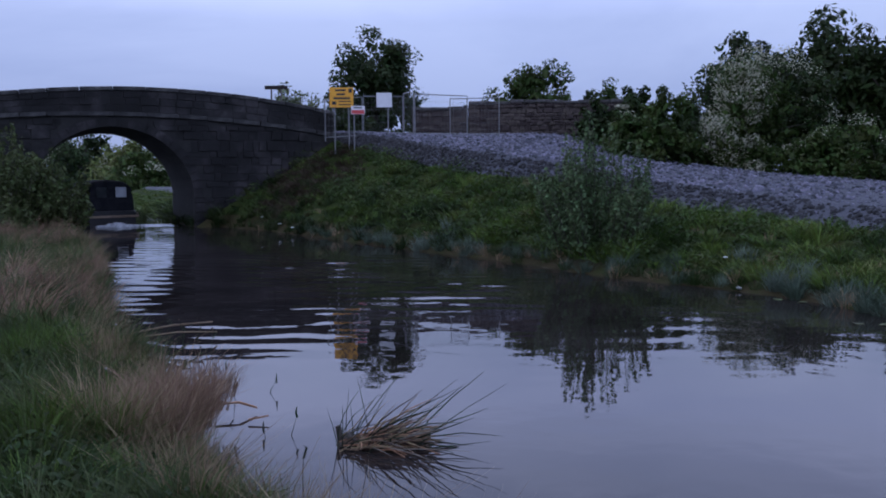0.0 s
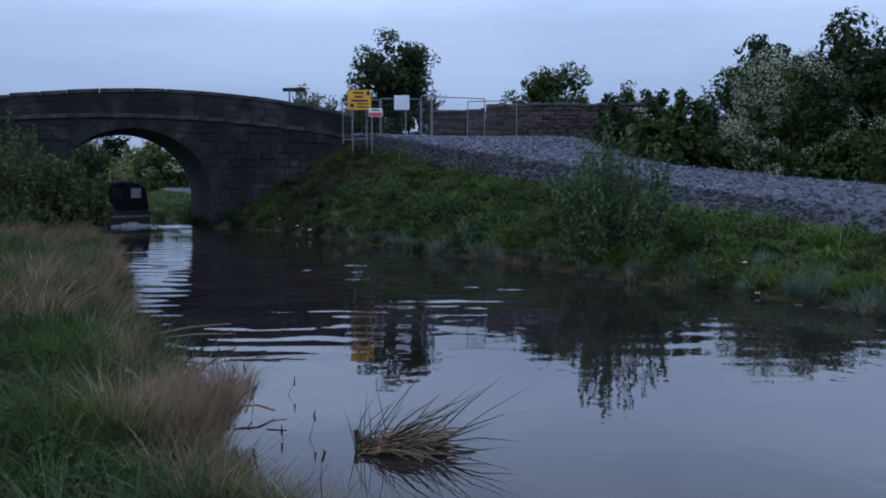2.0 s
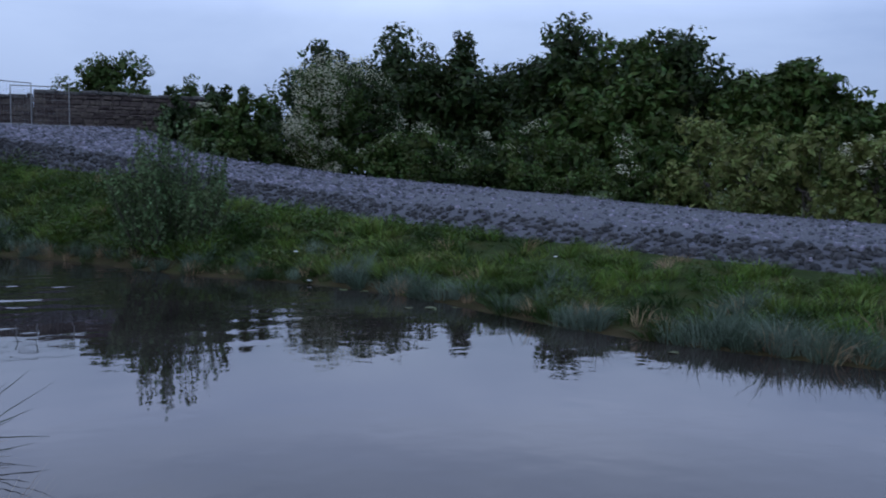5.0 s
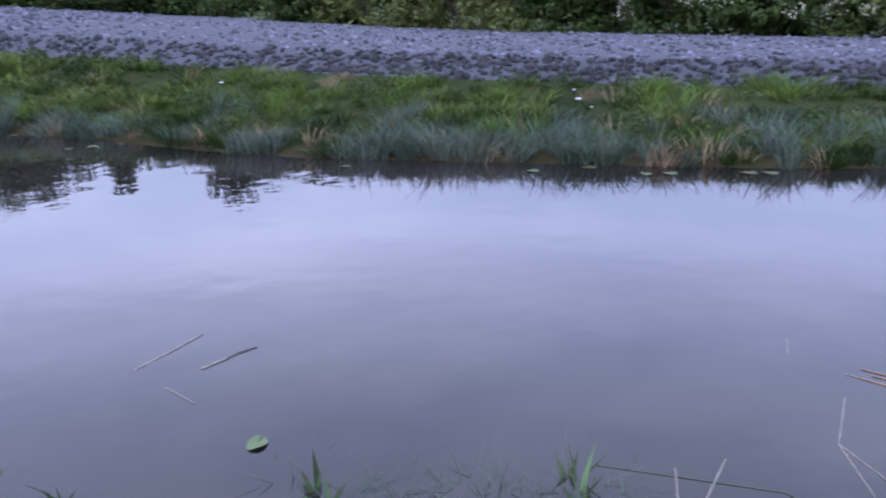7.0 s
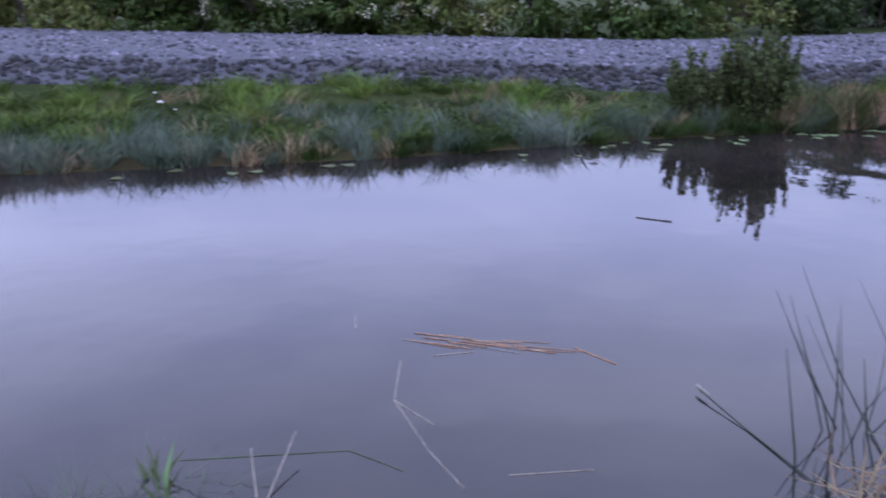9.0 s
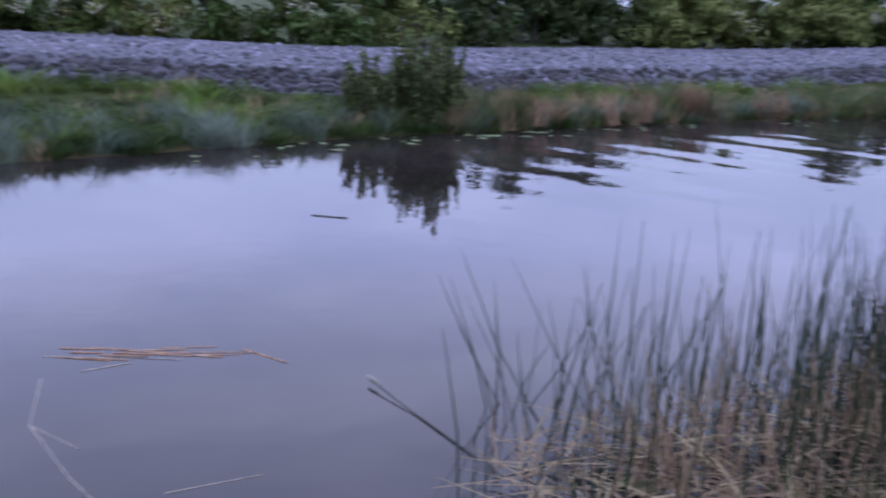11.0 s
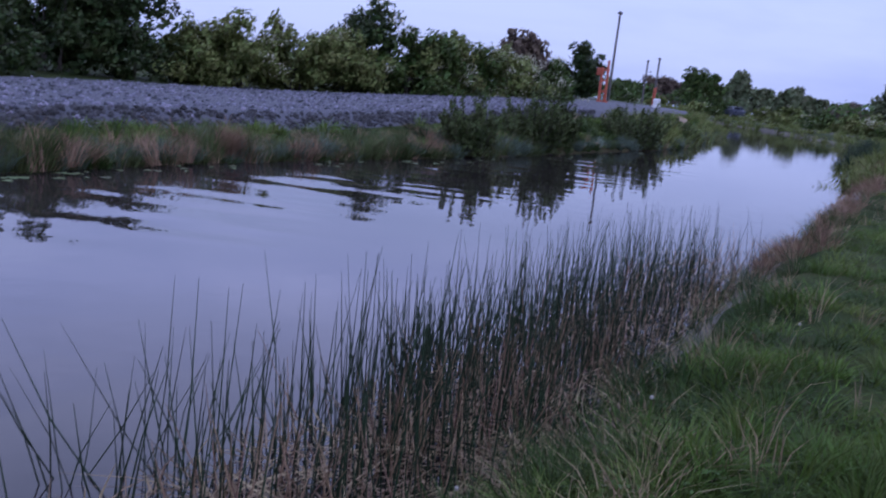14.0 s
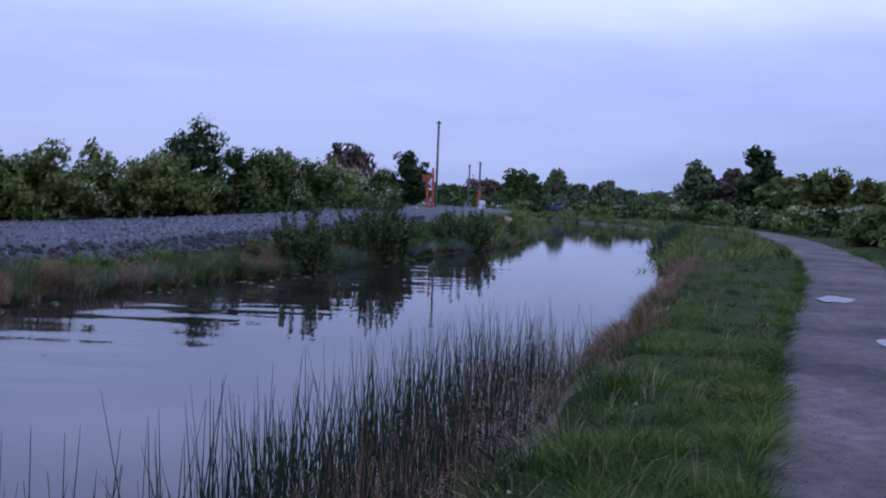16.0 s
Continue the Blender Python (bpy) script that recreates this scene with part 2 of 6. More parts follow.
WATER_BODY = (0.0105, 0.0085, 0.0082)
M = {
    "water": water_material(),
    "soil": material("bank_soil", [(0.020, 0.021, 0.007), (0.041, 0.033, 0.016), (0.028, 0.035, 0.010)], 1.2, 0.95, 0.5, 30, spec=.1),
    "turf": material("turf", [(0.014, 0.024, 0.005), (0.024, 0.037, 0.008), (0.034, 0.037, 0.010)], 1.5, 0.95, 0.5, 50, spec=.1),
    "mud": material("canal_bed_silt", [(0.05, 0.045, 0.035), (0.09, 0.08, 0.06)], 2.0, 0.95, 0.3, 20),
    "gravel": material("limestone_gravel", [(0.0378, 0.0403, 0.0519), (0.0571, 0.0607, 0.0766), (0.0481, 0.0485, 0.0621)], 3.0, 0.9, 0.9, 25, fine=0.7),
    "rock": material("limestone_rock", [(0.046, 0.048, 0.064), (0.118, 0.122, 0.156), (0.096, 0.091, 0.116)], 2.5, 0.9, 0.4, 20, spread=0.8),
    "path": material("towpath_grit", [(0.040, 0.031, 0.034), (0.082, 0.064, 0.069), (0.125, 0.098, 0.105)], 0.8, 0.9, 0.8, 70, fine=1.0),
    "puddle": material("puddle_water", [(0.06, 0.06, 0.06), (0.08, 0.075, 0.07)], 2.0, 0.12),
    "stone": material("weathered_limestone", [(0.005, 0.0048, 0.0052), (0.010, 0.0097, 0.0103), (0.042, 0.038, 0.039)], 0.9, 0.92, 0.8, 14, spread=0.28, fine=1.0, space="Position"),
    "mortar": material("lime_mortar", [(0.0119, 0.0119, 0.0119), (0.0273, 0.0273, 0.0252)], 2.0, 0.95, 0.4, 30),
    "coping": material("coping_limestone", [(0.0144, 0.0144, 0.0144), (0.0336, 0.0336, 0.0336), (0.072, 0.0696, 0.0672)], 1.8, 0.92, 0.4, 25, spread=0.3, fine=0.6),
    "rubble": material("brown_rubble", [(0.012, 0.010, 0.009), (0.028, 0.021, 0.019), (0.070, 0.055, 0.049)], 2.6, 0.95, 0.5, 20, spread=0.4),
    "bark": material("bark", [(0.035, 0.03, 0.025), (0.07, 0.06, 0.05)], 6.0, 0.95, 0.8, 30),
    "leaf": leaf_material("hedge_leaves", [(0.0243, 0.0455, 0.0091), (0.0455, 0.0729, 0.0162), (0.0628, 0.0839, 0.0192)]),
    "leaf_dark": leaf_material("dark_leaves", [(0.013, 0.026, 0.008), (0.027, 0.044, 0.012), (0.042, 0.058, 0.017)]),
    "leaf_olive": leaf_material("olive_leaves", [(0.070, 0.094, 0.024), (0.118, 0.140, 0.040), (0.150, 0.160, 0.052)]),
    "leaf_pale": leaf_material("pale_spring_leaves", [(0.082, 0.106, 0.049), (0.122, 0.139, 0.073)]),
    "leaf_brown": leaf_material("copper_leaves", [(0.075, 0.055, 0.04), (0.11, 0.08, 0.06)]),
    "willow": leaf_material("willow_leaves", [(0.0621, 0.0981, 0.0405), (0.1026, 0.144, 0.0621)]),
    "bush": leaf_material("grey_green_bush_leaves", [(0.0364, 0.0532, 0.016), (0.0672, 0.0868, 0.0293), (0.0868, 0.1064, 0.0399)]),
    "blossom": leaf_material("hawthorn_blossom", [(0.3715, 0.3677, 0.2588), (0.5483, 0.5428, 0.4108)], 0.2),
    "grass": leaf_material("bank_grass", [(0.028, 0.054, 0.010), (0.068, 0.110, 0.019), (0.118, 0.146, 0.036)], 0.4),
    # darker and brighter copies of the bank grass, for shaded hollows and lit tops
    "grass_deep": leaf_material("shade_green_grass", [(0.016, 0.034, 0.008), (0.036, 0.062, 0.013)], 0.4),
    "grass_bright": leaf_material("lit_green_grass", [(0.072, 0.128, 0.019), (0.120, 0.170, 0.036)], 0.35),
    "grass_blue": leaf_material("sedge_blades", [(0.058, 0.088, 0.058), (0.098, 0.132, 0.094)], 0.35),
    "sedge_pale": leaf_material("pale_sedge_blades", [(0.092, 0.128, 0.094), (0.140, 0.178, 0.136)], 0.35),
    "straw": leaf_material("dead_straw", [(0.180, 0.131, 0.078), (0.300, 0.225, 0.140)], 0.35),
    "rust_straw": leaf_material("rusty_dead_stems", [(0.16, 0.10, 0.065), (0.27, 0.18, 0.12)], 0.35),
    "withered": leaf_material("withered_brown_weeds", [(0.045, 0.032, 0.024), (0.085, 0.060, 0.045)], 0.4),
    "reed": leaf_material("bulrush_stems", [(0.013, 0.026, 0.014), (0.030, 0.052, 0.024)], 0.4),
    "lily": leaf_material("lily_pads", [(0.085, 0.115, 0.05), (0.14, 0.17, 0.085)], 0.4),
    "raft": material("orange_brown_reed", [(0.24, 0.12, 0.065), (0.36, 0.20, 0.11)], 14, 0.8),
    # limestone rock darkened to carry the shade and cavities of the track's edge slope
    "rock_shade": material("shaded_limestone_rock", [(0.013, 0.0132, 0.0156), (0.040, 0.041, 0.046), (0.023, 0.0225, 0.0245)], 2.5, 0.9, 0.4, 20, spread=0.6),
    "bleached": material("bleached_reed", [(0.185, 0.163, 0.135), (0.275, 0.245, 0.205)], 14, 0.8),
    "flower": material("dandelion_down", [(0.210, 0.200, 0.175), (0.290, 0.280, 0.250)], 20, 0.9),
    "litter": material("pale_litter", [(0.440, 0.448, 0.464), (0.600, 0.608, 0.624)], 9, 0.5),
    "sign_yellow": material("yellow_sign_face", [(0.72, 0.33, 0.02), (0.80, 0.40, 0.03)], 3, 0.5),
    "sign_white": material("white_sign_face", [(0.66, 0.67, 0.69), (0.76, 0.77, 0.79)], 3, 0.5),
    "sign_red": material("red_sign_band", [(0.55, 0.06, 0.07), (0.62, 0.09, 0.09)], 3, 0.5),
    "black": material("black_print", [(0.02, 0.02, 0.02), (0.03, 0.03, 0.03)], 9, 0.6),
    "zinc": material("galvanised_steel", [(0.165, 0.171, 0.176), (0.231, 0.237, 0.242)], 8, 0.5, metal=0.6),
    "boat_hull": material("black_hull_paint", [(0.012, 0.012, 0.014), (0.025, 0.025, 0.028)], 3, 0.35),
    "boat_cover": material("dark_canvas_cover", [(0.0108, 0.012, 0.0156), (0.021, 0.0222, 0.027)], 5, 0.9, 0.2, 40, spec=.15),
    "boat_trim": material("tan_rubbing_strake", [(0.18, 0.13, 0.09), (0.27, 0.2, 0.14)], 4, 0.6),
    "boat_clear": material("clear_plastic_window", [(0.35, 0.38, 0.42), (0.5, 0.53, 0.57)], 3, 0.15),
    "foam": material("white_foam", [(0.55, 0.58, 0.62), (0.8, 0.82, 0.85)], 6, 0.8, 0.6, 20),
    "orange": material("orange_barrier_plastic", [(0.288, 0.053, 0.024), (0.346, 0.077, 0.038)], 3, 0.5),
    "pole": material("tarred_pole", [(0.06, 0.055, 0.055), (0.12, 0.11, 0.11)], 5, 0.85),
    "car": material("dark_blue_car_paint", [(0.012, 0.018, 0.035), (0.02, 0.028, 0.05)], 2, 0.5),
    "glass": material("car_glass", [(0.03, 0.035, 0.04), (0.05, 0.055, 0.06)], 2, 0.05),
    "tyre": material("tyre_rubber", [(0.015, 0.015, 0.015), (0.03, 0.03, 0.03)], 9, 0.9),
    "field": material("far_fields", [(0.0248, 0.0413, 0.0138), (0.044, 0.0605, 0.022), (0.055, 0.0605, 0.0303)], 0.05, 0.95, fine=0.5, spec=.1),
}

# ---- building helpers ----
RNG = np.random.default_rng(7)


def mesh_of(name, verts, faces, mats, smooth=False, index=None):
    me = bpy.data.meshes.new(name)
    v = np.asarray(verts, dtype=np.float32)
    if isinstance(faces, np.ndarray):
        nf, k = faces.shape
        me.vertices.add(len(v))
        me.vertices.foreach_set("co", v.ravel())
        me.loops.add(nf * k)
        me.loops.foreach_set("vertex_index", faces.astype(np.int32).ravel())
        me.polygons.add(nf)
        me.polygons.foreach_set("loop_start", np.arange(0, nf * k, k, dtype=np.int32))
        me.update(calc_edges=True)
    else:
        me.from_pydata(v.tolist(), [], faces)
    for m in (mats if isinstance(mats, (list, tuple)) else [mats]):
        me.materials.append(m)
    if index is not None:
        me.polygons.foreach_set("material_index", np.asarray(index, dtype=np.int32))
    if smooth:
        me.polygons.foreach_set("use_smooth", np.ones(len(me.polygons), dtype=bool))
    me.update()
    return me


def part(name, data, mat, parent, label=""):
    """One mesh object under a thing or a part; data is a mesh or a bmesh."""
    if isinstance(data, bmesh.types.BMesh):
        me = bpy.data.meshes.new(name)
        data.normal_update()
        data.to_mesh(me)
        data.free()
        me.materials.append(mat)
        data = me
    ob = new(name, data)
    ob.parent = parent
    if label:
        tagged(ob, label)
    return ob


def thing(name, m, label, category, group="", kind=""):
    ob = new(name)
    ob.matrix_basis = m
    return tagged(ob, label, category, group, kind)


def box(bm, x0, x1, y0, y1, z0, z1, m=None, bevel=0.0):
    r = bmesh.ops.create_cube(bm, size=1)["verts"]
    for v in r:
        v.co = Vector((x0 + (v.co.x + .5) * (x1 - x0), y0 + (v.co.y + .5) * (y1 - y0), z0 + (v.co.z + .5) * (z1 - z0)))
    if bevel:
        edges = list({e for v in r for e in v.link_edges})
        r = bmesh.ops.bevel(bm, geom=edges, offset=bevel, segments=1, affect="EDGES")["verts"]
    if m is not None:
        for v in r:
            v.co = m @ v.co
    return bm


def tube(bm, a, b, r0, r1=None, n=8):
    """A round bar from a to b."""
    a, b = Vector(a), Vector(b)
    r1 = r0 if r1 is None else r1
    q = (b - a).to_track_quat("Z", "Y").to_matrix()
    rings = []
    for p, r in ((a, r0), (b, r1)):
        rings.append([bm.verts.new(p + q @ Vector((r * math.cos(2 * math.pi * k / n), r * math.sin(2 * math.pi * k / n), 0))) for k in range(n)])
    for k in range(n):
        bm.faces.new((rings[0][k], rings[0][(k + 1) % n], rings[1][(k + 1) % n], rings[1][k]))
    bm.faces.new(rings[0][::-1])
    bm.faces.new(rings[1])
    return bm


def smooth_rail(points, per=24):
    """A smooth line through the stations (Catmull-Rom)."""
    p = np.array(points, dtype=float)
    p = np.vstack([2 * p[0] - p[1], p, 2 * p[-1] - p[-2]])
    out = []
    for k in range(1, len(p) - 2):
        for u in np.linspace(0, 1, per, endpoint=False):
            a, b, c, d = p[k - 1], p[k], p[k + 1], p[k + 2]
            out.append(0.5 * (2 * b + (c - a) * u + (2 * a - 5 * b + 4 * c - d) * u * u + (3 * b - a - 3 * c + d) * u ** 3))
    out.append(p[-2])
    return np.array(out)


# ---- the canal, station by station, from beyond the bridge to the far bend ----
FAR_EDGE = [(-42, 112), (-21, 63), (-13.6, 44.6), (-10.7, 38.5), (-9.2, 37.9), (-6.2, 34), (-1.4, 26), (1.5, 21.5), (3.4, 18), (5, 16),
            (6.1, 13.6), (6.9, 9.6), (8.7, 5.9), (10.2, 3.3), (12.3, .5), (13.8, -2), (15.6, -5.2), (17.6, -9.8), (19.9, -15),
            (22.6, -20.2), (29.8, -33), (51, -58), (80, -73), (150, -90)]
NEAR_EDGE = [(-51, 108), (-28, 60), (-19.9, 42.7), (-17.4, 35.9), (-13.8, 32.5), (-11, 27), (-8, 21), (-6.0, 15.8), (-4.5, 12.1), (-3.3, 10),
             (-2.5, 8.4), (-1.35, 5.8), (.4, 3.6), (1.6, 1.5), (2.3, -.6), (2.9, -2.4), (4.3, -4.8), (7, -9.5), (10.2, -15.3),
             (13, -20.2), (20.5, -32), (42, -62.5), (76, -82), (148, -100)]
BANK_TOP = [(-38, 112, 1), (-17, 65, 1.1), (-8.5, 48, 3.8), (-6.0, 43.0, 3.9), (-4.9, 40.6, 3.85), (-3, 38.5, 3.5), (-.4, 33.5, 2.7), (3.1, 27.8, 2.1),
            (5.2, 24.3, 1.58), (7.1, 21.6, 1.26), (8.7, 17.5, 1.05), (10.4, 11.9, .86), (12.7, 7.75, .69), (14.1, 4.4, .64)]
BANK_TOP += [(15.0, 1.25, .5), (16.1, -1.4, .45), (17.8, -4.2, .51), (20.3, -9.6, .53), (21.9, -14, .75), (24.6, -19.4, .9),
             (31.8, -31.5, 1.1), (53, -56.5, 1), (82, -71, 1), (151, -88, 1)]
TRACK_EDGE = [(-30, 116, 1), (-9, 70, 1.2), (-5, 51, 4.2), (-5.0, 47.5, 4.25), (-3.5, 46, 4.25), (.5, 46, 4.2), (6, 44, 4.05), (8.8, 43.0, 3.15),
              (15.2, 46, 2.33), (19.7, 40.4, 1.75), (23.6, 33, 1.26), (24.8, 24.4, .85), (25.4, 15.8, .7), (25.7, 8.3, .63)]
TRACK_EDGE += [(26.6, 1.9, .53), (30.5, -2.6, .47), (33.5, -7, .5), (35.5, -12.5, .56), (35, -19, .9), (36, -25, 1.2),
               (41, -36, 1.5), (58, -57, 1.3), (86, -68, 1.2), (153, -84, 1.2)]
PER = 24
rF, rN, rB, rU = (smooth_rail(p, PER) for p in (FAR_EDGE, NEAR_EDGE, BANK_TOP, TRACK_EDGE))
SHOULDER = np.interp(np.arange(len(rF)), [3 * PER, 5 * PER, 8 * PER, 17 * PER, 19 * PER], [0, .34, .17, .17, 0])
rB[:, 2] -= SHOULDER
COUNT = len(rF)


def flat(p, z):
    return np.column_stack([p[:, :2], np.full(len(p), z) if np.isscalar(z) else z])


def outward(p, toward):
    """Unit level normals of a line, on the side away from the other bank."""
    d = np.gradient(p[:, :2], axis=0)
    for _ in range(12):
        d[1:-1] = (d[:-2] + d[1:-1] + d[2:]) / 3
    n = np.column_stack([d[:, 1], -d[:, 0]])
    n /= np.linalg.norm(n, axis=1)[:, None]
    s = np.sign(((p[:, :2] - toward[:, :2]) * n).sum(1))
    return n * np.where(s == 0, 1, s)[:, None]


nN, nF = outward(rN, rF), outward(rF, rN)
away = np.linalg.norm(rN[:, :2], axis=1)
path_in = np.clip(1.25 + 0.085 * away, 1.4, 4.8)


def near_rail(off, z):
    return flat(rN[:, :2] + nN * np.broadcast_to(np.asarray(off, dtype=float), (COUNT,))[:, None], z)


def lerp(a, b, v):
    return a + (b - a) * v


# rails across the land, from the fields behind the towpath to the fields behind the hedge
lip = 0.06 * np.sin(np.arange(COUNT) * 0.9) + 0.05 * np.sin(np.arange(COUNT) * 0.37)
crest = lerp(rB, rU, 0.055)
crest[:, 2] = np.maximum(rB[:, 2] + 0.24, lerp(rB[:, 2] + SHOULDER, rU[:, 2], 0.2) + 0.14) + .2 * SHOULDER
uv = rU[:, :2] - rB[:, :2]
uv /= np.maximum(np.linalg.norm(uv, axis=1), .1)[:, None]
RAILS = [
    near_rail(9.0 + path_in, 0.75), near_rail(4.6 + path_in, 0.62),
    near_rail(2.7 + path_in, 0.52), near_rail(2.55 + path_in, 0.49), near_rail(1.3 + path_in, 0.53), near_rail(path_in + .1, 0.49), near_rail(path_in - .05, 0.52),
    near_rail(path_in * .62, 0.52), near_rail(0.75, 0.44 + lip), near_rail(0.3, 0.22 + lip * .7), near_rail(0.0, 0.0),
    near_rail(-0.8, -0.35), flat(lerp(rN, rF, 0.5), -1.2), flat(rF[:, :2] - nF * 0.8, -0.4),
    flat(rF, 0.0), np.column_stack([lerp(rF[:, :2], rB[:, :2], 0.12), 0.015 + 0.13 * rB[:, 2]]),
    np.column_stack([lerp(rF[:, :2], rB[:, :2], 0.5), 0.53 * rB[:, 2] + 0.3 * lip]), rB.copy(), crest,
    lerp(crest, rU, 0.33) + [0, 0, .03], lerp(crest, rU, 0.66) + [0, 0, .02], rU.copy(),
    np.column_stack([rU[:, :2] + uv * 2.0, rU[:, 2] * .85]), np.column_stack([rU[:, :2] + uv * 14.0, rU[:, 2] * .5 + .3]),
]


# one sheet of ground, with its materials by strip, reaching the horizon
def ground_sheet():
    rails = list(RAILS)
    for side, z in ((0, .7), (-1, .9)):
        for reach in (60, 400, 2500):
            d = RAILS[side][:, :2] - RAILS[10 if side == 0 else 14][:, :2]
            d /= np.linalg.norm(d, axis=1)[:, None]
            q = flat(RAILS[side][:, :2] + d * reach, z)
            rails = [q] + rails if side == 0 else rails + [q]
    g = np.array(rails)
    a, b = g.shape[:2]
    v = g.reshape(-1, 3)
    i, j = np.meshgrid(np.arange(a - 1), np.arange(b - 1), indexing="ij")
    q = (i * b + j).ravel()
    f = np.column_stack([q, q + 1, q + b + 1, q + b])
    k = i.ravel() - 3
    idx = np.full(len(f), 1)
    idx[(k >= 3) & (k <= 4)] = 3
    idx[(k >= 9) & (k <= 13)] = 2
    idx[(k >= 14) & (k <= 14)] = 0
    idx[(k >= 18) & (k <= 20)] = 4
    idx[k == 17] = 4
    idx[(k < 0) | (k >= 23)] = 5
    me = mesh_of("ground", v, f, [M["soil"], M["turf"], M["mud"], M["path"], M["gravel"], M["field"]], True, idx)
    return tagged(new("ground", me), "grassy canal banks with a grit towpath and a raised gravel track", "ground", kind="structure")


ground_sheet()


# ---- water: a fine sheet, with the boat's wash built as real ripples ----
def water_sheet():
    rows = 86
    # station lines, refined along the canal
    fine = np.arange(0, COUNT - 1 + 1e-6, 0.44)
    k = np.arange(COUNT)
    nx, ny = np.interp(fine, k, rN[:, 0]), np.interp(fine, k, rN[:, 1])
    fx, fy = np.interp(fine, k, rF[:, 0]), np.interp(fine, k, rF[:, 1])
    ux, uy = np.interp(fine, k, nN[:, 0]), np.interp(fine, k, nN[:, 1])
    s = np.linspace(0, 1, rows)
    X = (nx + ux * .5)[None] * (1 - s[:, None]) + (fx - 0 * ux)[None] * s[:, None]
    Y = (ny + uy * .5)[None] * (1 - s[:, None]) + (fy - 0 * uy)[None] * s[:, None]
    # wash: short crests running across the canal, strong by the bridge and along the far bank
    dist = np.hypot(X, Y)
    far = np.clip((s[:, None] - 0.28) / 0.35, 0, 1)
    by_bridge = np.clip((dist - 9.6) / 3, 0, 1) * np.clip((Y - 4.5) / 5, 0, 1)
    by_bend = np.clip((-Y + 0.5) / 3, 0, 1) * np.clip(1 - (dist - 24) / 16, 0, 1) * np.clip((s[:, None] - .45) / .2, 0, 1)
    rng = np.random.default_rng(17)

    def chop(heading, spread, waves, n):
        """A sum of short-crested wavelets about one heading (degrees), 1 for the steepest."""
        z = 0 * X
        for _ in range(n):
            a, l, p = radians(heading + rng.normal() * spread), rng.uniform(*waves), rng.uniform(0, 6.28)
            z = z + l * np.sin(2 * math.pi / l * (X * math.cos(a) + Y * math.sin(a)) + p)
        return z / math.sqrt(n)

    gust = np.clip(0.5 + 0.55 * np.sin(0.31 * X + 0.23 * Y + 1.3 * np.sin(0.21 * Y)) + .3 * np.sin(1.1 * X - .7 * Y), 0.08, 1)
    Z = by_bridge * (0.45 + .55 * far) * gust * 0.015 * (.55 * chop(78, 26, (.3, .8), 18) + .75 * chop(84, 9, (.45, 1.0), 8))
    Z += by_bend * gust ** 2 * (0.0034 * chop(-41, 9, (.7, 1.6), 7) + 0.0026 * chop(-50, 22, (.4, .7), 8))
    g = np.stack([X, Y, Z], -1)
    a, b = g.shape[:2]
    i, j = np.meshgrid(np.arange(a - 1), np.arange(b - 1), indexing="ij")
    q = (i * b + j).ravel()
    f = np.column_stack([q, q + 1, q + b + 1, q + b])
    ob = new("water", mesh_of("water", g.reshape(-1, 3), f, M["water"], True))
    return tagged(ob, "murky still canal water with the ripples of a boat's wash", "water", kind="structure")


water_sheet()


def land(k, s, v):
    """A point between rail k and the next, at station s (0 to COUNT-1)."""
    j = np.clip(np.floor(s).astype(int), 0, COUNT - 2)
    u = (s - j)[:, None]
    a = RAILS[k][j] * (1 - u) + RAILS[k][j + 1] * u
    b = RAILS[k + 1][j] * (1 - u) + RAILS[k + 1][j + 1] * u
    return a + (b - a) * np.asarray(v)[:, None]


def ground_z(x, y):
    """Height of the nearest bank line to a place."""
    best, z = 1e9, 0.5
    for r in RAILS:
        d = np.hypot(r[:, 0] - x, r[:, 1] - y)
        k = int(d.argmin())
        if d[k] < best:
            best, z = d[k], r[k, 2]
    return float(z)

# ---- the humpback stone bridge ----
E_DIR = Vector((0.93, 0.367, 0)).normalized()
BRIDGE = Matrix.Translation((-14.41, 37.1, 0)) @ Matrix.Rotation(math.atan2(E_DIR.y, E_DIR.x), 4, "Z")
HALF, SPRING, WIDE, RISE = 3.2, 1.25, 6.2, 3.0
LEFT_END, RIGHT_END = -16.5, 10.15
ARCH, SKEW = 0.75, -0.4      # the arch stands off the crown, its barrel runs askew


def top_z(u):
    return 5.9 - 0.0122 * (u - 1.8) ** 2 if u > -5 else 5.336 + 0.09 * (u + 5)


def string_z(u):
    return 4.74 - 0.0088 * (u - .8) ** 2 if u > -5 else 4.444 + 0.09 * (u + 5)


def arch_z(u, r=HALF):
    """Height of the opening's crown line over a place measured from the arch's middle."""
    return SPRING + (r - HALF) + RISE * math.sqrt(max(0.0, 1 - (u / r) ** 2)) if abs(u) < r else -1.0


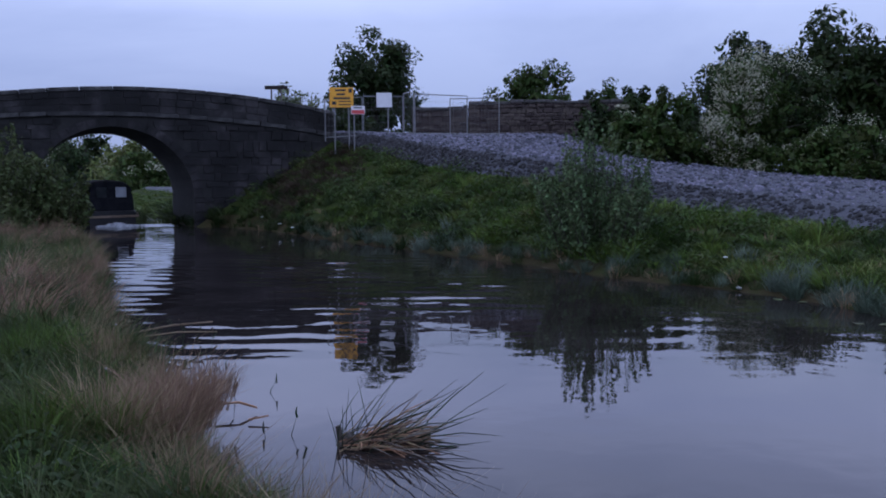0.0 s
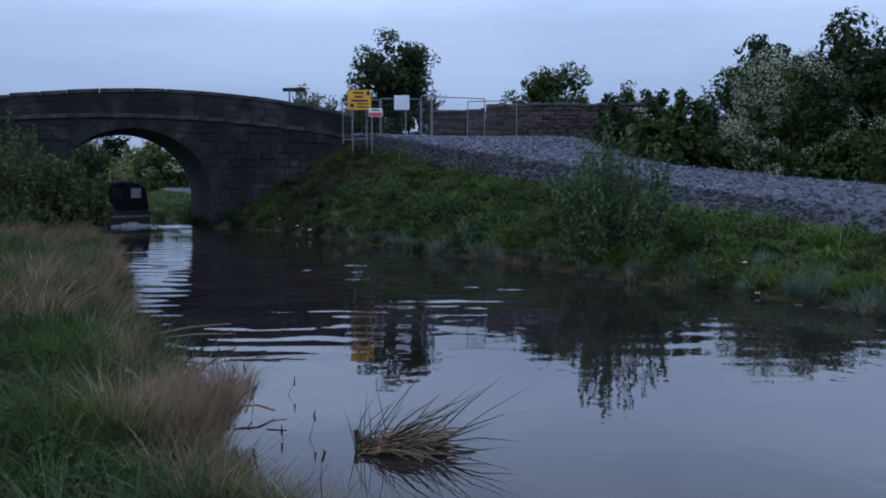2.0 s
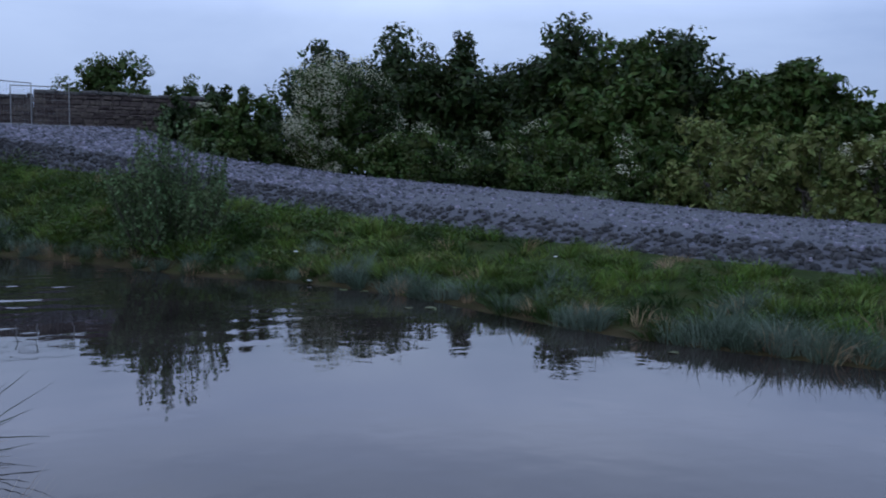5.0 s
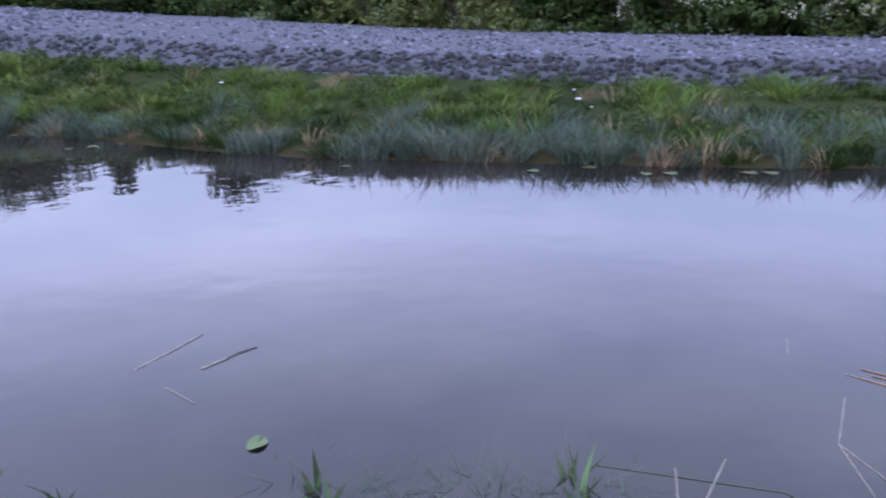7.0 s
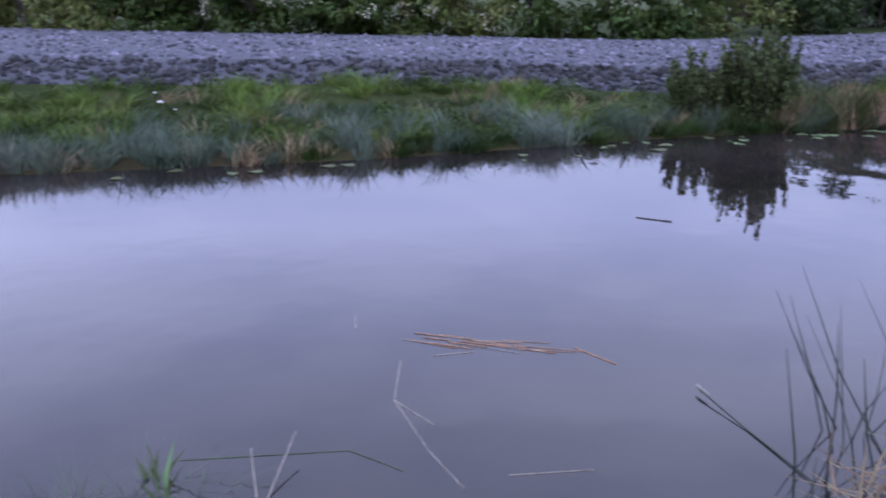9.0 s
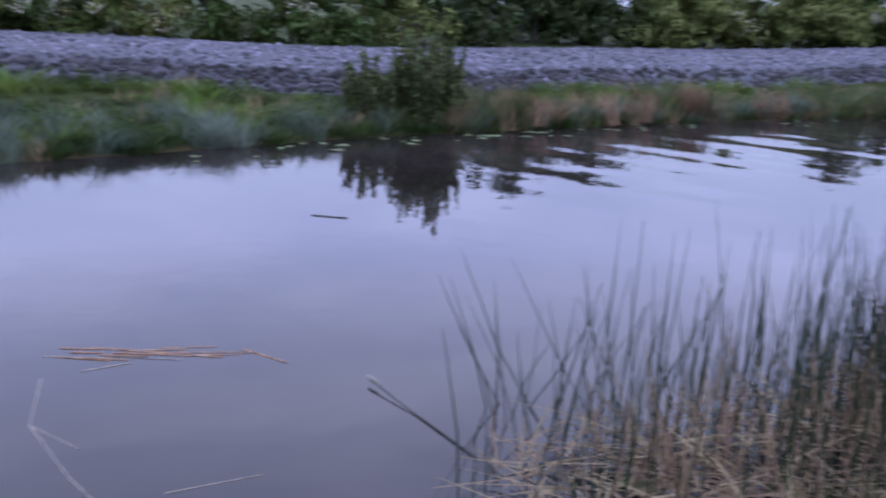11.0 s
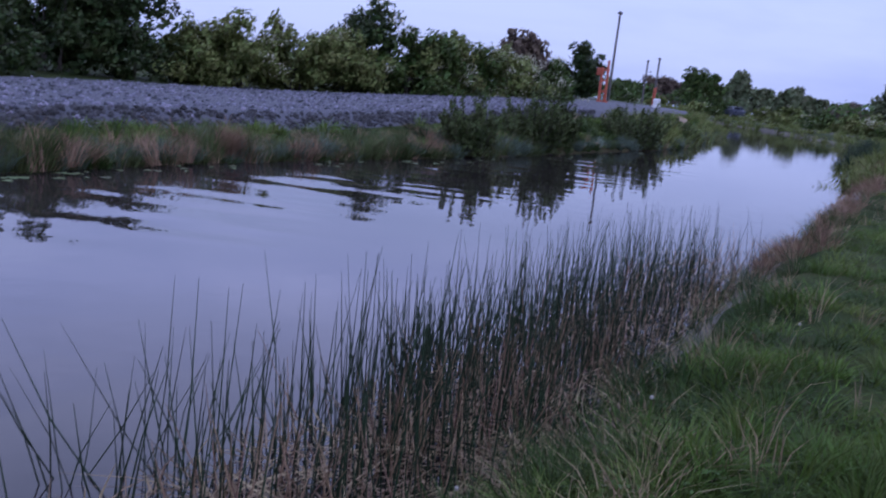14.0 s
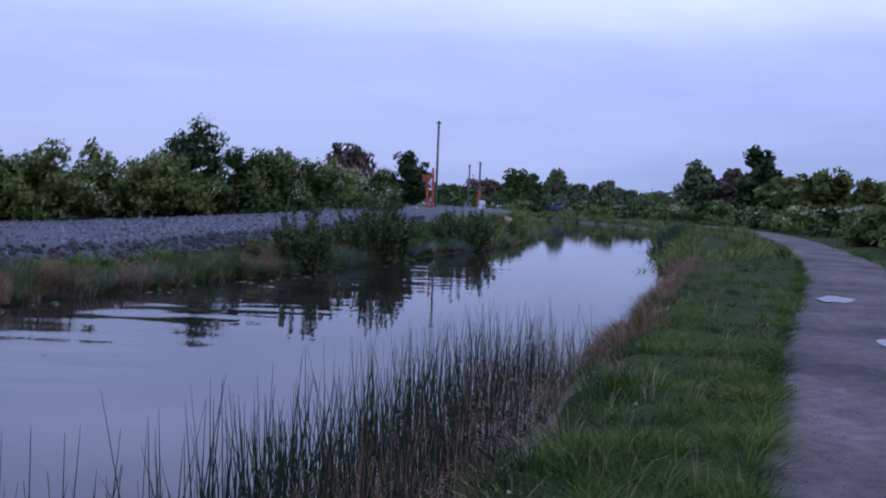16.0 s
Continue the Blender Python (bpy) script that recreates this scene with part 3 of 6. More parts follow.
def bridge():
    root = thing("bridge", BRIDGE, "dark weathered limestone humpback canal bridge with a round arch", "bridge")
    us = sorted(set([round(LEFT_END + k * (RIGHT_END - LEFT_END) / 60, 3) for k in range(61)] + [round(ARCH + q + HALF * math.sin(a), 3) for q in (0, SKEW) for a in np.linspace(-math.pi / 2, math.pi / 2, 33)]))
    for y0, y1, name in ((0.0, 0.5, "spandrel_wall"), (WIDE - .5, WIDE, "spandrel_wall")):
        bm = bmesh.new()
        rows = []
        for u in us:
            off = u - ARCH - (SKEW if y0 > 1 else 0)
            lo = arch_z(off) if abs(off) < HALF - 1e-4 else -1.0
            rows.append([bm.verts.new((u, y, z)) for y, z in ((y0, lo), (y1, lo), (y1, string_z(u)), (y0, string_z(u)))])
        for a, b, ua, ub in zip(rows, rows[1:], us, us[1:]):
            for k in range(4):
                bm.faces.new((a[k], b[k], b[(k + 1) % 4], a[(k + 1) % 4]))
        bm.faces.new(rows[0])
        bm.faces.new(rows[-1][::-1])
        part(name, bm, M["mortar"], root)
    # vault under the road and its side walls
    bm = bmesh.new()
    prev = None
    outline = [(-HALF, -1.0)] + [(-HALF * math.cos(a), SPRING + RISE * math.sin(a)) for a in np.linspace(0, math.pi, 25)] + [(HALF, -1.0)]
    for u, z in outline:
        row = [bm.verts.new((ARCH + q + u * k, y, z + h)) for q, k, y, h in ((0, 1, .45, 0), (SKEW, 1, WIDE - .45, 0), (SKEW, 1.14, WIDE - .45, .3), (0, 1.14, .45, .3))]
        if prev:
            for k in range(4):
                bm.faces.new((prev[k], row[k], row[(k + 1) % 4], prev[(k + 1) % 4]))
        prev = row
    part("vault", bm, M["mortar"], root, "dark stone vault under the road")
    # road deck
    bm = bmesh.new()
    prev = None
    for u in np.linspace(LEFT_END, RIGHT_END + 2.5, 40):
        z = string_z(min(u, 10.15)) - .05
        row = [bm.verts.new((u, 0.5, z)), bm.verts.new((u, WIDE - .5, z)), bm.verts.new((u, WIDE - .5, z - .35)), bm.verts.new((u, 0.5, z - .35))]
        if prev:
            for k in range(4):
                bm.faces.new((prev[k], row[k], row[(k + 1) % 4], prev[(k + 1) % 4]))
        prev = row
    part("road_deck", bm, M["path"], root, "grey road surface over the bridge")
    # parapets, string course, coping
    for y0, y1 in ((0.05, 0.5), (WIDE - .5, WIDE - .05)):
        bm = bmesh.new()
        rows = [[bm.verts.new((u, y, z)) for y, z in ((y0, string_z(u)), (y1, string_z(u)), (y1, top_z(u) - .16), (y0, top_z(u) - .16))] for u in np.linspace(LEFT_END, RIGHT_END, 50)]
        for a, b in zip(rows, rows[1:]):
            for k in range(4):
                bm.faces.new((a[k], b[k], b[(k + 1) % 4], a[(k + 1) % 4]))
        bm.faces.new(rows[0])
        bm.faces.new(rows[-1][::-1])
        part("parapet", bm, M["mortar"], root)
    rnd = random.Random(3)
    # the stones of the face: parapet courses and spandrel courses
    shapes = []
    for k in range(6):
        bm = bmesh.new()
        box(bm, -.5, .5, -.5, .5, -.5, .5)
        for v in bm.verts:
            if v.co.y < 0:
                v.co.x *= .97 + rnd.uniform(-.03, .02)
                v.co.z *= .93 + rnd.uniform(-.06, .05)
                v.co.y += rnd.uniform(-.25, .1)
        me = bpy.data.meshes.new("stone")
        bm.to_mesh(me)
        bm.free()
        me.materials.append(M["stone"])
        shapes.append(me)
    n = 0
    rest_v, rest_f = [], []

    def lay(u, z, lu, lz, proud, slope, y=0.0, single=True):
        nonlocal n
        if single and n < 290:
            ob = new("stone", shapes[rnd.randrange(6)])
            ob.parent = root
            ob.matrix_basis = Matrix.Translation((u, y - proud / 2 + .02, z)) @ Matrix.Rotation(-math.atan(slope), 4, "Y") @ Matrix.Diagonal((lu, proud + .06, lz, 1))
            n += 1
        else:
            b = len(rest_v)
            for dy in (.03, -proud):
                for du, dz in ((-.5, -.5), (.5, -.5), (.5, .5), (-.5, .5)):
                    k = .94 if dy < 0 else 1
                    rest_v.append((u + du * lu * k, y + dy + rnd.uniform(-.006, .006), z + dz * lz * k + du * lu * slope))
            for f in ((0, 1, 5, 4), (1, 2, 6, 5), (2, 3, 7, 6), (3, 0, 4, 7), (4, 5, 6, 7)):
                rest_f.append([b + q for q in f])

    # spandrel and wing courses
    z = 0.05
    while z < 4.85:
        h = rnd.uniform(.16, .48)
        u = -9.0 + rnd.uniform(0, .5)
        while u < RIGHT_END - .2:
            l = rnd.uniform(.25, 1.0)
            zc, uc = z + h / 2, u + l / 2
            limit = string_z(uc) - .06
            d = math.hypot((uc - ARCH) / (HALF + .42), max(0, zc - SPRING) / (RISE + .34))
            inside = d < 1 + .05 if zc > SPRING else abs(uc - ARCH) < HALF + .42 + l / 2
            ground = 0 if uc < 4.5 else (uc - 4.5) * .62
            if zc + h / 2 < limit and not inside and zc > ground - .3 and uc + l / 2 < RIGHT_END + .1:
                lay(uc, zc + rnd.uniform(-.03, .03), l - .02, h * rnd.uniform(.82, 1.05), rnd.uniform(.0, .07), rnd.uniform(-.04, .04), single=uc > 3.6)
            u += l
        z += h
    # parapet courses, which follow the hump
    for c in range(3):
        u = -11.5
        while u < RIGHT_END - .3:
            l = rnd.uniform(.45, 1.0)
            uc = u + l / 2
            h = (top_z(uc) - .16 - string_z(uc) - .12) / 3
            zc = string_z(uc) + .12 + (c + .5) * h
            lay(uc, zc, l - .012, h - .012, rnd.uniform(.005, .05), -0.021 * (uc - 1.3), y=.05, single=False)
            u += l
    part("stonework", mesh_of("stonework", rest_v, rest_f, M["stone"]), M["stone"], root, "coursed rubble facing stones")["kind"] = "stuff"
    # string course and coping stones
    for y, sgn in ((0.0, -1), (WIDE, 1)):
        u = -12.0
        while u < RIGHT_END - .1:
            l = min(1.15 + rnd.uniform(-.15, .2), RIGHT_END - u)
            uc = u + l / 2
            if sgn < 0:
                bm = box(bmesh.new(), -l / 2 + .01, l / 2 - .01, -.10, .10, -.09, .09, bevel=.02)
                ob = part("string_stone", bm, M["coping"], root)
                ob.matrix_basis = Matrix.Translation((uc, y, string_z(uc) + .02)) @ Matrix.Rotation(math.atan(max(-.09, 0.0176 * (uc - .8))), 4, "Y")
            bm = box(bmesh.new(), -l / 2 + .008, l / 2 - .008, -.29, .29, -.08, .09, bevel=.025)
            ob = part("coping_stone", bm, M["coping"], root)
            ob.matrix_basis = Matrix.Translation((uc, y - sgn * .27, top_z(uc) - .085 + rnd.uniform(-.01, .01))) @ Matrix.Rotation(math.atan(max(-.09, 0.0244 * (uc - 1.8))), 4, "Y")
            u += l
    # the ring of wedge stones round the arch, and the quoins below
    k = 27
    for i in range(k):
        a0, a1 = math.pi * i / k + .006, math.pi * (i + 1) / k - .006
        bm = bmesh.new()
        vs = []
        for y in (-.07, .12):
            for a, r, q in ((a0, HALF, RISE), (a1, HALF, RISE), (a1, HALF + .38, RISE + .34), (a0, HALF + .38, RISE + .34)):
                vs.append(bm.verts.new((ARCH - r * math.cos(a), y + rnd.uniform(-.02, .02), SPRING + q * math.sin(a))))
        for f in ((0, 1, 2, 3), (7, 6, 5, 4), (0, 4, 5, 1), (1, 5, 6, 2), (2, 6, 7, 3), (3, 7, 4, 0)):
            bm.faces.new([vs[q] for q in f])
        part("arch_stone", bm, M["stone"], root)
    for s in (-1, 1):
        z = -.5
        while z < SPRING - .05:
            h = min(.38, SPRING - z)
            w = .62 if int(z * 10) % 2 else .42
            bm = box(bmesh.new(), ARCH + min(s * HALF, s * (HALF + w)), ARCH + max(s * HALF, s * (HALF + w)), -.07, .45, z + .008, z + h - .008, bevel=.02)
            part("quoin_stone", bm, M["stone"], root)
            z += h
    return root


bridge()


# ---- approach wall with its copings, past the bridge end ----
def rubble_wall(a, b, base, height, label):
    a, b = Vector(a), Vector(b)
    L = (b - a).length
    root = thing("stone_wall", Matrix.Translation((a.x, a.y, base)) @ Matrix.Rotation(math.atan2(b.y - a.y, b.x - a.x), 4, "Z"), label, "wall")
    part("wall_core", box(bmesh.new(), 0, L, -.2, .2, -.6, height - .1), M["rubble"], root)
    rnd = random.Random(int(L * 100))
    z = 0.0
    while z < height - .16:
        h = min(rnd.uniform(.12, .3), height - .1 - z)
        u = 0.0
        while u < L - .1:
            l = min(rnd.uniform(.14, .62), L - u)
            bm = box(bmesh.new(), .002, l - .002, -.24 - rnd.uniform(0, .05), -.15, -.01, h + rnd.uniform(-.03, .04), bevel=min(.05, h * .3, l * .3))
            for vert in bm.verts:
                vert.co += Vector((rnd.uniform(-.03, .03), rnd.uniform(-.015, .015), rnd.uniform(-.03, .03)))
            ob = part("stone", bm, M["rubble"], root)
            ob.location = (u, 0, z)
            u += l
        z += h
    u = 0.0
    while u < L - .1:
        l = min(rnd.uniform(.6, 1.1), L - u)
        bm = box(bmesh.new(), .01, l - .01, -.3, .3, 0, .16, bevel=.03)
        ob = part("coping_stone", bm, M["coping"], root)
        ob.matrix_basis = pose(u, rnd.uniform(-.03, .03), height - .12 + rnd.uniform(-.05, .06), rnd.uniform(-3, 3), rnd.uniform(-3, 3), 0)
        u += l
    return root


rubble_wall((1.3, 46.2), (9.5, 45.2), 4.15, 1.72, "rough brown rubble wall with pale coping stones")
rubble_wall((-1.6, 46.4), (1.25, 46.2), 4.15, 1.5, "low rough rubble wall beside a taller wall")

# ---- plants ----
def leaf_cloud(centres, radii, per, size, rng, squash=0.8, shell=0.55, droop=0.0):
    """Small folded leaves round a set of twig ends: arrays of corners and faces."""
    c = np.repeat(np.asarray(centres), per, axis=0)
    r = np.repeat(np.asarray(radii), per)
    d = rng.normal(size=(len(c), 3))
    d /= np.linalg.norm(d, axis=1)[:, None]
    p = c + d * (r * (shell + (1 - shell) * rng.random(len(c))) ** 1.0)[:, None] * [1, 1, squash]
    up = d + rng.normal(size=d.shape) * .6 + [0, 0, .35]
    up /= np.linalg.norm(up, axis=1)[:, None]
    a = np.cross(up, rng.normal(size=d.shape))
    a /= np.linalg.norm(a, axis=1)[:, None]
    a[:, 2] -= droop
    b = np.cross(up, a)
    s = size * (0.6 + 0.8 * rng.random(len(c)))[:, None]
    v = np.stack([p - a * s, p + b * s * .45 + up * s * .08, p + a * s, p - b * s * .45 + up * s * .08], 1).reshape(-1, 3)
    f = np.arange(len(v)).reshape(-1, 4)
    return v, f


def stems(base, top, radius, rng, sides=4):
    """Thin round stems with a slight bow."""
    n = len(base)
    mid = (base + top) / 2 + rng.normal(size=base.shape) * .018
    rings = []
    for p, r in ((base, 1.0), (mid, .85), (top, .25)):
        for k in range(sides):
            a = 2 * math.pi * k / sides
            rings.append(p + np.column_stack([np.full(n, math.cos(a)), np.full(n, math.sin(a)), np.zeros(n)]) * (radius * r)[:, None])
    v = np.stack(rings, 1).reshape(-1, 3)
    o = np.arange(n)[:, None] * sides * 3
    f = []
    for lvl in range(2):
        for k in range(sides):
            a, b = lvl * sides + k, lvl * sides + (k + 1) % sides
            f.append(o + [a, b, b + sides, a + sides])
    return v, np.concatenate(f)


def limb_mesh(bm, a, b, r0, r1, rnd, bends=3, wob=.12):
    a, b = Vector(a), Vector(b)
    L = (b - a).length
    pts = [a.lerp(b, k / bends) + (Vector((rnd.uniform(-1, 1), rnd.uniform(-1, 1), rnd.uniform(-.3, .6))) * wob * L if 0 < k < bends else Vector()) for k in range(bends + 1)]
    for k in range(bends):
        tube(bm, pts[k], pts[k + 1], r0 + (r1 - r0) * k / bends, r0 + (r1 - r0) * (k + 1) / bends, 4)
    return pts


def crown_points(w, d, z0, z1, n, rng):
    """Twig ends on the upper and outer sides of rounded lobes that make up an uneven crown."""
    count = max(9, n // 6)
    c = rng.normal(size=(count, 3)) * [1, 1, .9]
    c *= (rng.uniform(.3, .62, count) / np.linalg.norm(c, axis=1))[:, None]
    c[0] = (rng.uniform(-.2, .2), rng.uniform(-.2, .2), .5)
    size = rng.uniform(.3, .5, count)
    which = rng.integers(0, count, n)
    u = rng.normal(size=(n, 3)) + c[which] * .8 + [0, 0, .15]
    u /= np.linalg.norm(u, axis=1)[:, None]
    p = (c[which] + u * (size[which] * rng.uniform(.55, 1.04, n))[:, None]) * 1.17
    return p * [w / 2, d / 2, (z1 - z0) / 2] + [0, 0, (z0 + z1) / 2]


def tree(name, x, y, z, height, width, leaf, label, seed, category="tree", clumps=70, per=110, size=.10, low=.12, bloom=0.0, depth=None, group="", stems=1, clump=.15, spray=1.0):
    rng, rnd = np.random.default_rng(seed), random.Random(seed)
    per, size = int(per * .44), size * 1.26
    root = thing(name, pose(x, y, z, 0, 0, 0), label, category, group)
    pts = crown_points(width, depth or width, height * (low if abs(low) > .01 else -.28), height * .96, clumps, rng)
    bm = bmesh.new()
    for s in range(stems):
        off = Vector((rnd.uniform(-.25, .25), rnd.uniform(-.25, .25), 0)) * (width * .25 if stems > 1 else 0)
        fork = Vector((off.x * 1.3, off.y * 1.3, height * (.35 if stems == 1 else .25)))
        r = height * (.03 if stems == 1 else .016)
        limb_mesh(bm, (off.x, off.y, -.15), fork, r, r * .7, rnd, 3, .05)
        for k in rng.choice(len(pts), min(len(pts), 9 if stems == 1 else 4), replace=False):
            limb_mesh(bm, fork, pts[k], r * .55, r * .12, rnd, 3, .1)
    part("trunk", bm, M["bark"], root)
    radii = (width + height) * .5 * clump * rng.uniform(.45, .95, len(pts))
    v, f = leaf_cloud(pts, radii, per, size, rng)
    # a few whips that break the outline
    tips = pts[np.argsort(-pts[:, 2])[:max(4, len(pts) // 5)]]
    whip = tips + rng.normal(size=tips.shape) * .05 * width * [1, 1, .3] + [0, 0, height * .02]
    v2, f2 = leaf_cloud(whip, np.full(len(whip), .045 * width), max(8, per // 4), size * .85, rng, squash=1.5)
    # the close, shaded foliage inside
    v3, f3 = leaf_cloud(pts * [.76, .76, .88], radii * 1.1, 20, size * 1.9, rng, shell=.1)
    if low < .04:         # foliage down to the ground
        a, q = rng.uniform(0, 6.28, 16), np.sqrt(rng.random(16)) * .46
        skirt = np.column_stack([np.cos(a) * q * width, np.sin(a) * q * (depth or width), rng.uniform(.02, .34, 16) * height])
        v4, f4 = leaf_cloud(skirt, np.full(16, .16 * width), 34, size, rng, shell=.35)
        v4[:, 2] = np.maximum(v4[:, 2], -.1)
        v3, f3 = np.concatenate([v3, v4]), np.concatenate([f3, f4 + len(v3)])
    part("crown", mesh_of("crown", np.concatenate([v, v2, v3]), np.concatenate([f, f2 + len(v), f3 + len(v) + len(v2)]), M[leaf]), None, root)
    if bloom:
        n = max(6, int(clumps * bloom))
        wave = np.sin(pts @ rng.normal(size=3) * 4.5 / width + rng.uniform(0, 6)) + .5 * np.sin(pts @ rng.normal(size=3) * 9 / width) + rng.normal(size=len(pts)) * .35 + pts[:, 2] / height
        pick = np.argsort(-wave)[:n]
        c = pts[pick] * [1.1, 1.1, 1.04] + rng.normal(size=(n, 3)) * .15
        v, f = leaf_cloud(c, radii[pick] * 1.02, int(per * spray), size * .48, rng, shell=.7, squash=.7)
        part("blossom", mesh_of("blossom", v, f, M["blossom"]), None, root, "creamy white hawthorn blossom")
    return root


def place(az, dist):
    a = radians(az)
    return -math.sin(a) * dist, math.cos(a) * dist


def polar_tree(name, az, dist, top, wide, leaf, label, seed, base=None, **more):
    """A tree that stands at a bearing and distance from the towpath, its top at a height above the water and its width in metres."""
    x, y = place(az, dist)
    z = ground_z(x, y) if base is None else base
    return tree(name, x, y, z, top - z, wide, leaf, label, seed, **more)


HT = "dense green hawthorn thicket beside the gravel track"
WH = "hawthorn bush covered with white blossom beside the gravel track"
DT = "tall dark leafy tree behind the hedge"
OL = "olive-green scrubby bush behind the gravel track"
# beyond the bridge
polar_tree("tree", 4.35, 58, 11.4, 6.0, "leaf_dark", "round dark dense tree behind the bridge", 11, base=4.0, low=.05, clumps=120, per=200, size=.105)
polar_tree("tree", 9.6, 75, 10.3, 4.6, "leaf_pale", "slender pale feathery spring tree", 12, base=2.0, low=.35, clumps=34, per=45, size=.14)
polar_tree("tree", 7.6, 80, 9.2, 4.0, "leaf_pale", "slender pale feathery spring tree", 13, base=2.0, low=.35, clumps=26, per=40, size=.14)
polar_tree("bush", -5.7, 52, 8.5, 5.4, "leaf", "dark green bush behind the rubble wall", 14, base=4.0, low=0, clumps=60, stems=3, category="bush")
for k, (az, d, top, w) in enumerate(((-8.6, 50, 7.1, 3.4), (-10.3, 47, 6.9, 3.4), (-12.4, 44, 6.7, 3.0), (-13.8, 43, 6.0, 3.4), (-9.8, 43.5, 5.6, 3.2), (-11.6, 41, 4.9, 3.0))):
    polar_tree("bush", az, d, top, w, "leaf" if k % 2 else "leaf_dark", HT, 20 + k, low=0, clumps=44, per=90, stems=3, category="bush", group="hedge bushes", bloom=.1 if k == 4 else 0)
for k, (az, d, top, w) in enumerate(((6.6, 56, 6.0, 3.4), (3.6, 55, 6.2, 3.6), (.9, 56, 6.0, 3.4), (-1.8, 57, 5.8, 3.2))):
    polar_tree("bush", az, d, top, w, "leaf_dark", "dark low hedge bush beyond the road", 26 + k, base=4.0, low=0, clumps=40, per=90, stems=3, category="bush", group="road hedge")
# the big white hawthorn and the tall trees behind it
polar_tree("bush", -18.6, 52, 8.6, 6.3, "leaf", WH, 30, low=.0, clumps=150, per=120, size=.09, bloom=.6, spray=3.2, stems=3, category="bush")
polar_tree("bush", -16.0, 56, 8.2, 4.6, "leaf_dark", HT, 31, low=0, clumps=70, stems=3, category="bush")
polar_tree("bush", -15.0, 52, 5.4, 4.4, "leaf_dark", HT, 32, low=0, clumps=44, stems=3, category="bush")
polar_tree("bush", -21.4, 54, 9.8, 5.2, "leaf_dark", WH, 33, low=0, clumps=80, bloom=.3, stems=3, category="bush")
polar_tree("bush", -23.0, 49, 4.6, 4.9, "leaf", WH, 34, low=0, clumps=50, bloom=.25, stems=3, category="bush")
for k, (az, d, top, w, leaf) in enumerate(((-19.0, 44, 9.1, 4.4, "leaf_dark"), (-24.0, 43, 9.3, 5.2, "leaf_dark"), (-27.3, 41, 8.4, 4.4, "leaf_dark"), (-30.2, 42, 7.2, 4.2, "leaf_dark"),
                                           (-34.2, 38, 8.9, 5.2, "leaf_dark"), (-37.4, 35, 8.0, 4.6, "leaf"), (-40.0, 37, 8.9, 5.4, "leaf_dark"), (-45.6, 35, 6.3, 3.4, "leaf"),
                                           (-48.0, 35, 6.9, 3.6, "leaf"), (-51.0, 35, 5.0, 3.2, "leaf"), (-52.8, 34, 4.7, 2.6, "leaf"), (-56.6, 36, 4.3, 2.8, "leaf_dark"), (-59.3, 34, 5.4, 3.0, "leaf_dark"))):
    polar_tree("tree", az, d * 3, 2 + (top - 2) * (3.15 if k < 4 else 2.9), w * 3.3, leaf, DT, 40 + k, base=1.0, low=-.1, clumps=130, per=150, size=.36, group="trees behind the hedge")
for k, (az, d, top, w, leaf, bl) in enumerate(((-25.8, 46, 4.3, 4.9, "leaf", .2), (-28.4, 45, 4.2, 4.7, "leaf_dark", .12), (-31.0, 44, 4.7, 5.0, "leaf", .15), (-34.0, 43, 4.0, 4.2, "leaf", 0),
                                               (-39.5, 39, 4.0, 4.4, "leaf", .1), (-42.5, 38.5, 5.1, 4.6, "leaf_olive", 0), (-45.2, 36, 4.6, 4.2, "leaf_olive", 0), (-48.6, 34, 4.2, 3.8, "leaf_olive", 0), (-52.0, 32.5, 3.8, 3.6, "leaf_olive", .15),
                                               (-55.0, 31.5, 3.7, 3.4, "leaf", .2), (-58.5, 31, 3.5, 3.8, "leaf", .25), (-62, 30.2, 3.4, 3.8, "leaf", .4), (-66, 29.4, 3.4, 4.0, "leaf", .35),
                                               (-70.5, 28.8, 3.2, 3.8, "leaf", .3), (-74.5, 28.6, 3.2, 3.8, "leaf_olive", .35), (-79, 28.4, 3.2, 3.8, "leaf", .15), (-83.5, 28.6, 3.2, 3.8, "leaf", .1),
                                               (-87.5, 29.8, 3.2, 3.8, "leaf", .12), (-91.3, 31.8, 3.4, 4.0, "leaf_olive", 0), (-95, 33.8, 3.2, 4.0, "leaf_dark", 0))):
    polar_tree("bush", az, d, top, w, leaf, WH if bl > .2 else (OL if "olive" in leaf else HT), 60 + k, low=0, clumps=52, per=100, size=.085, bloom=bl, stems=3, category="bush", group="hedge bushes")
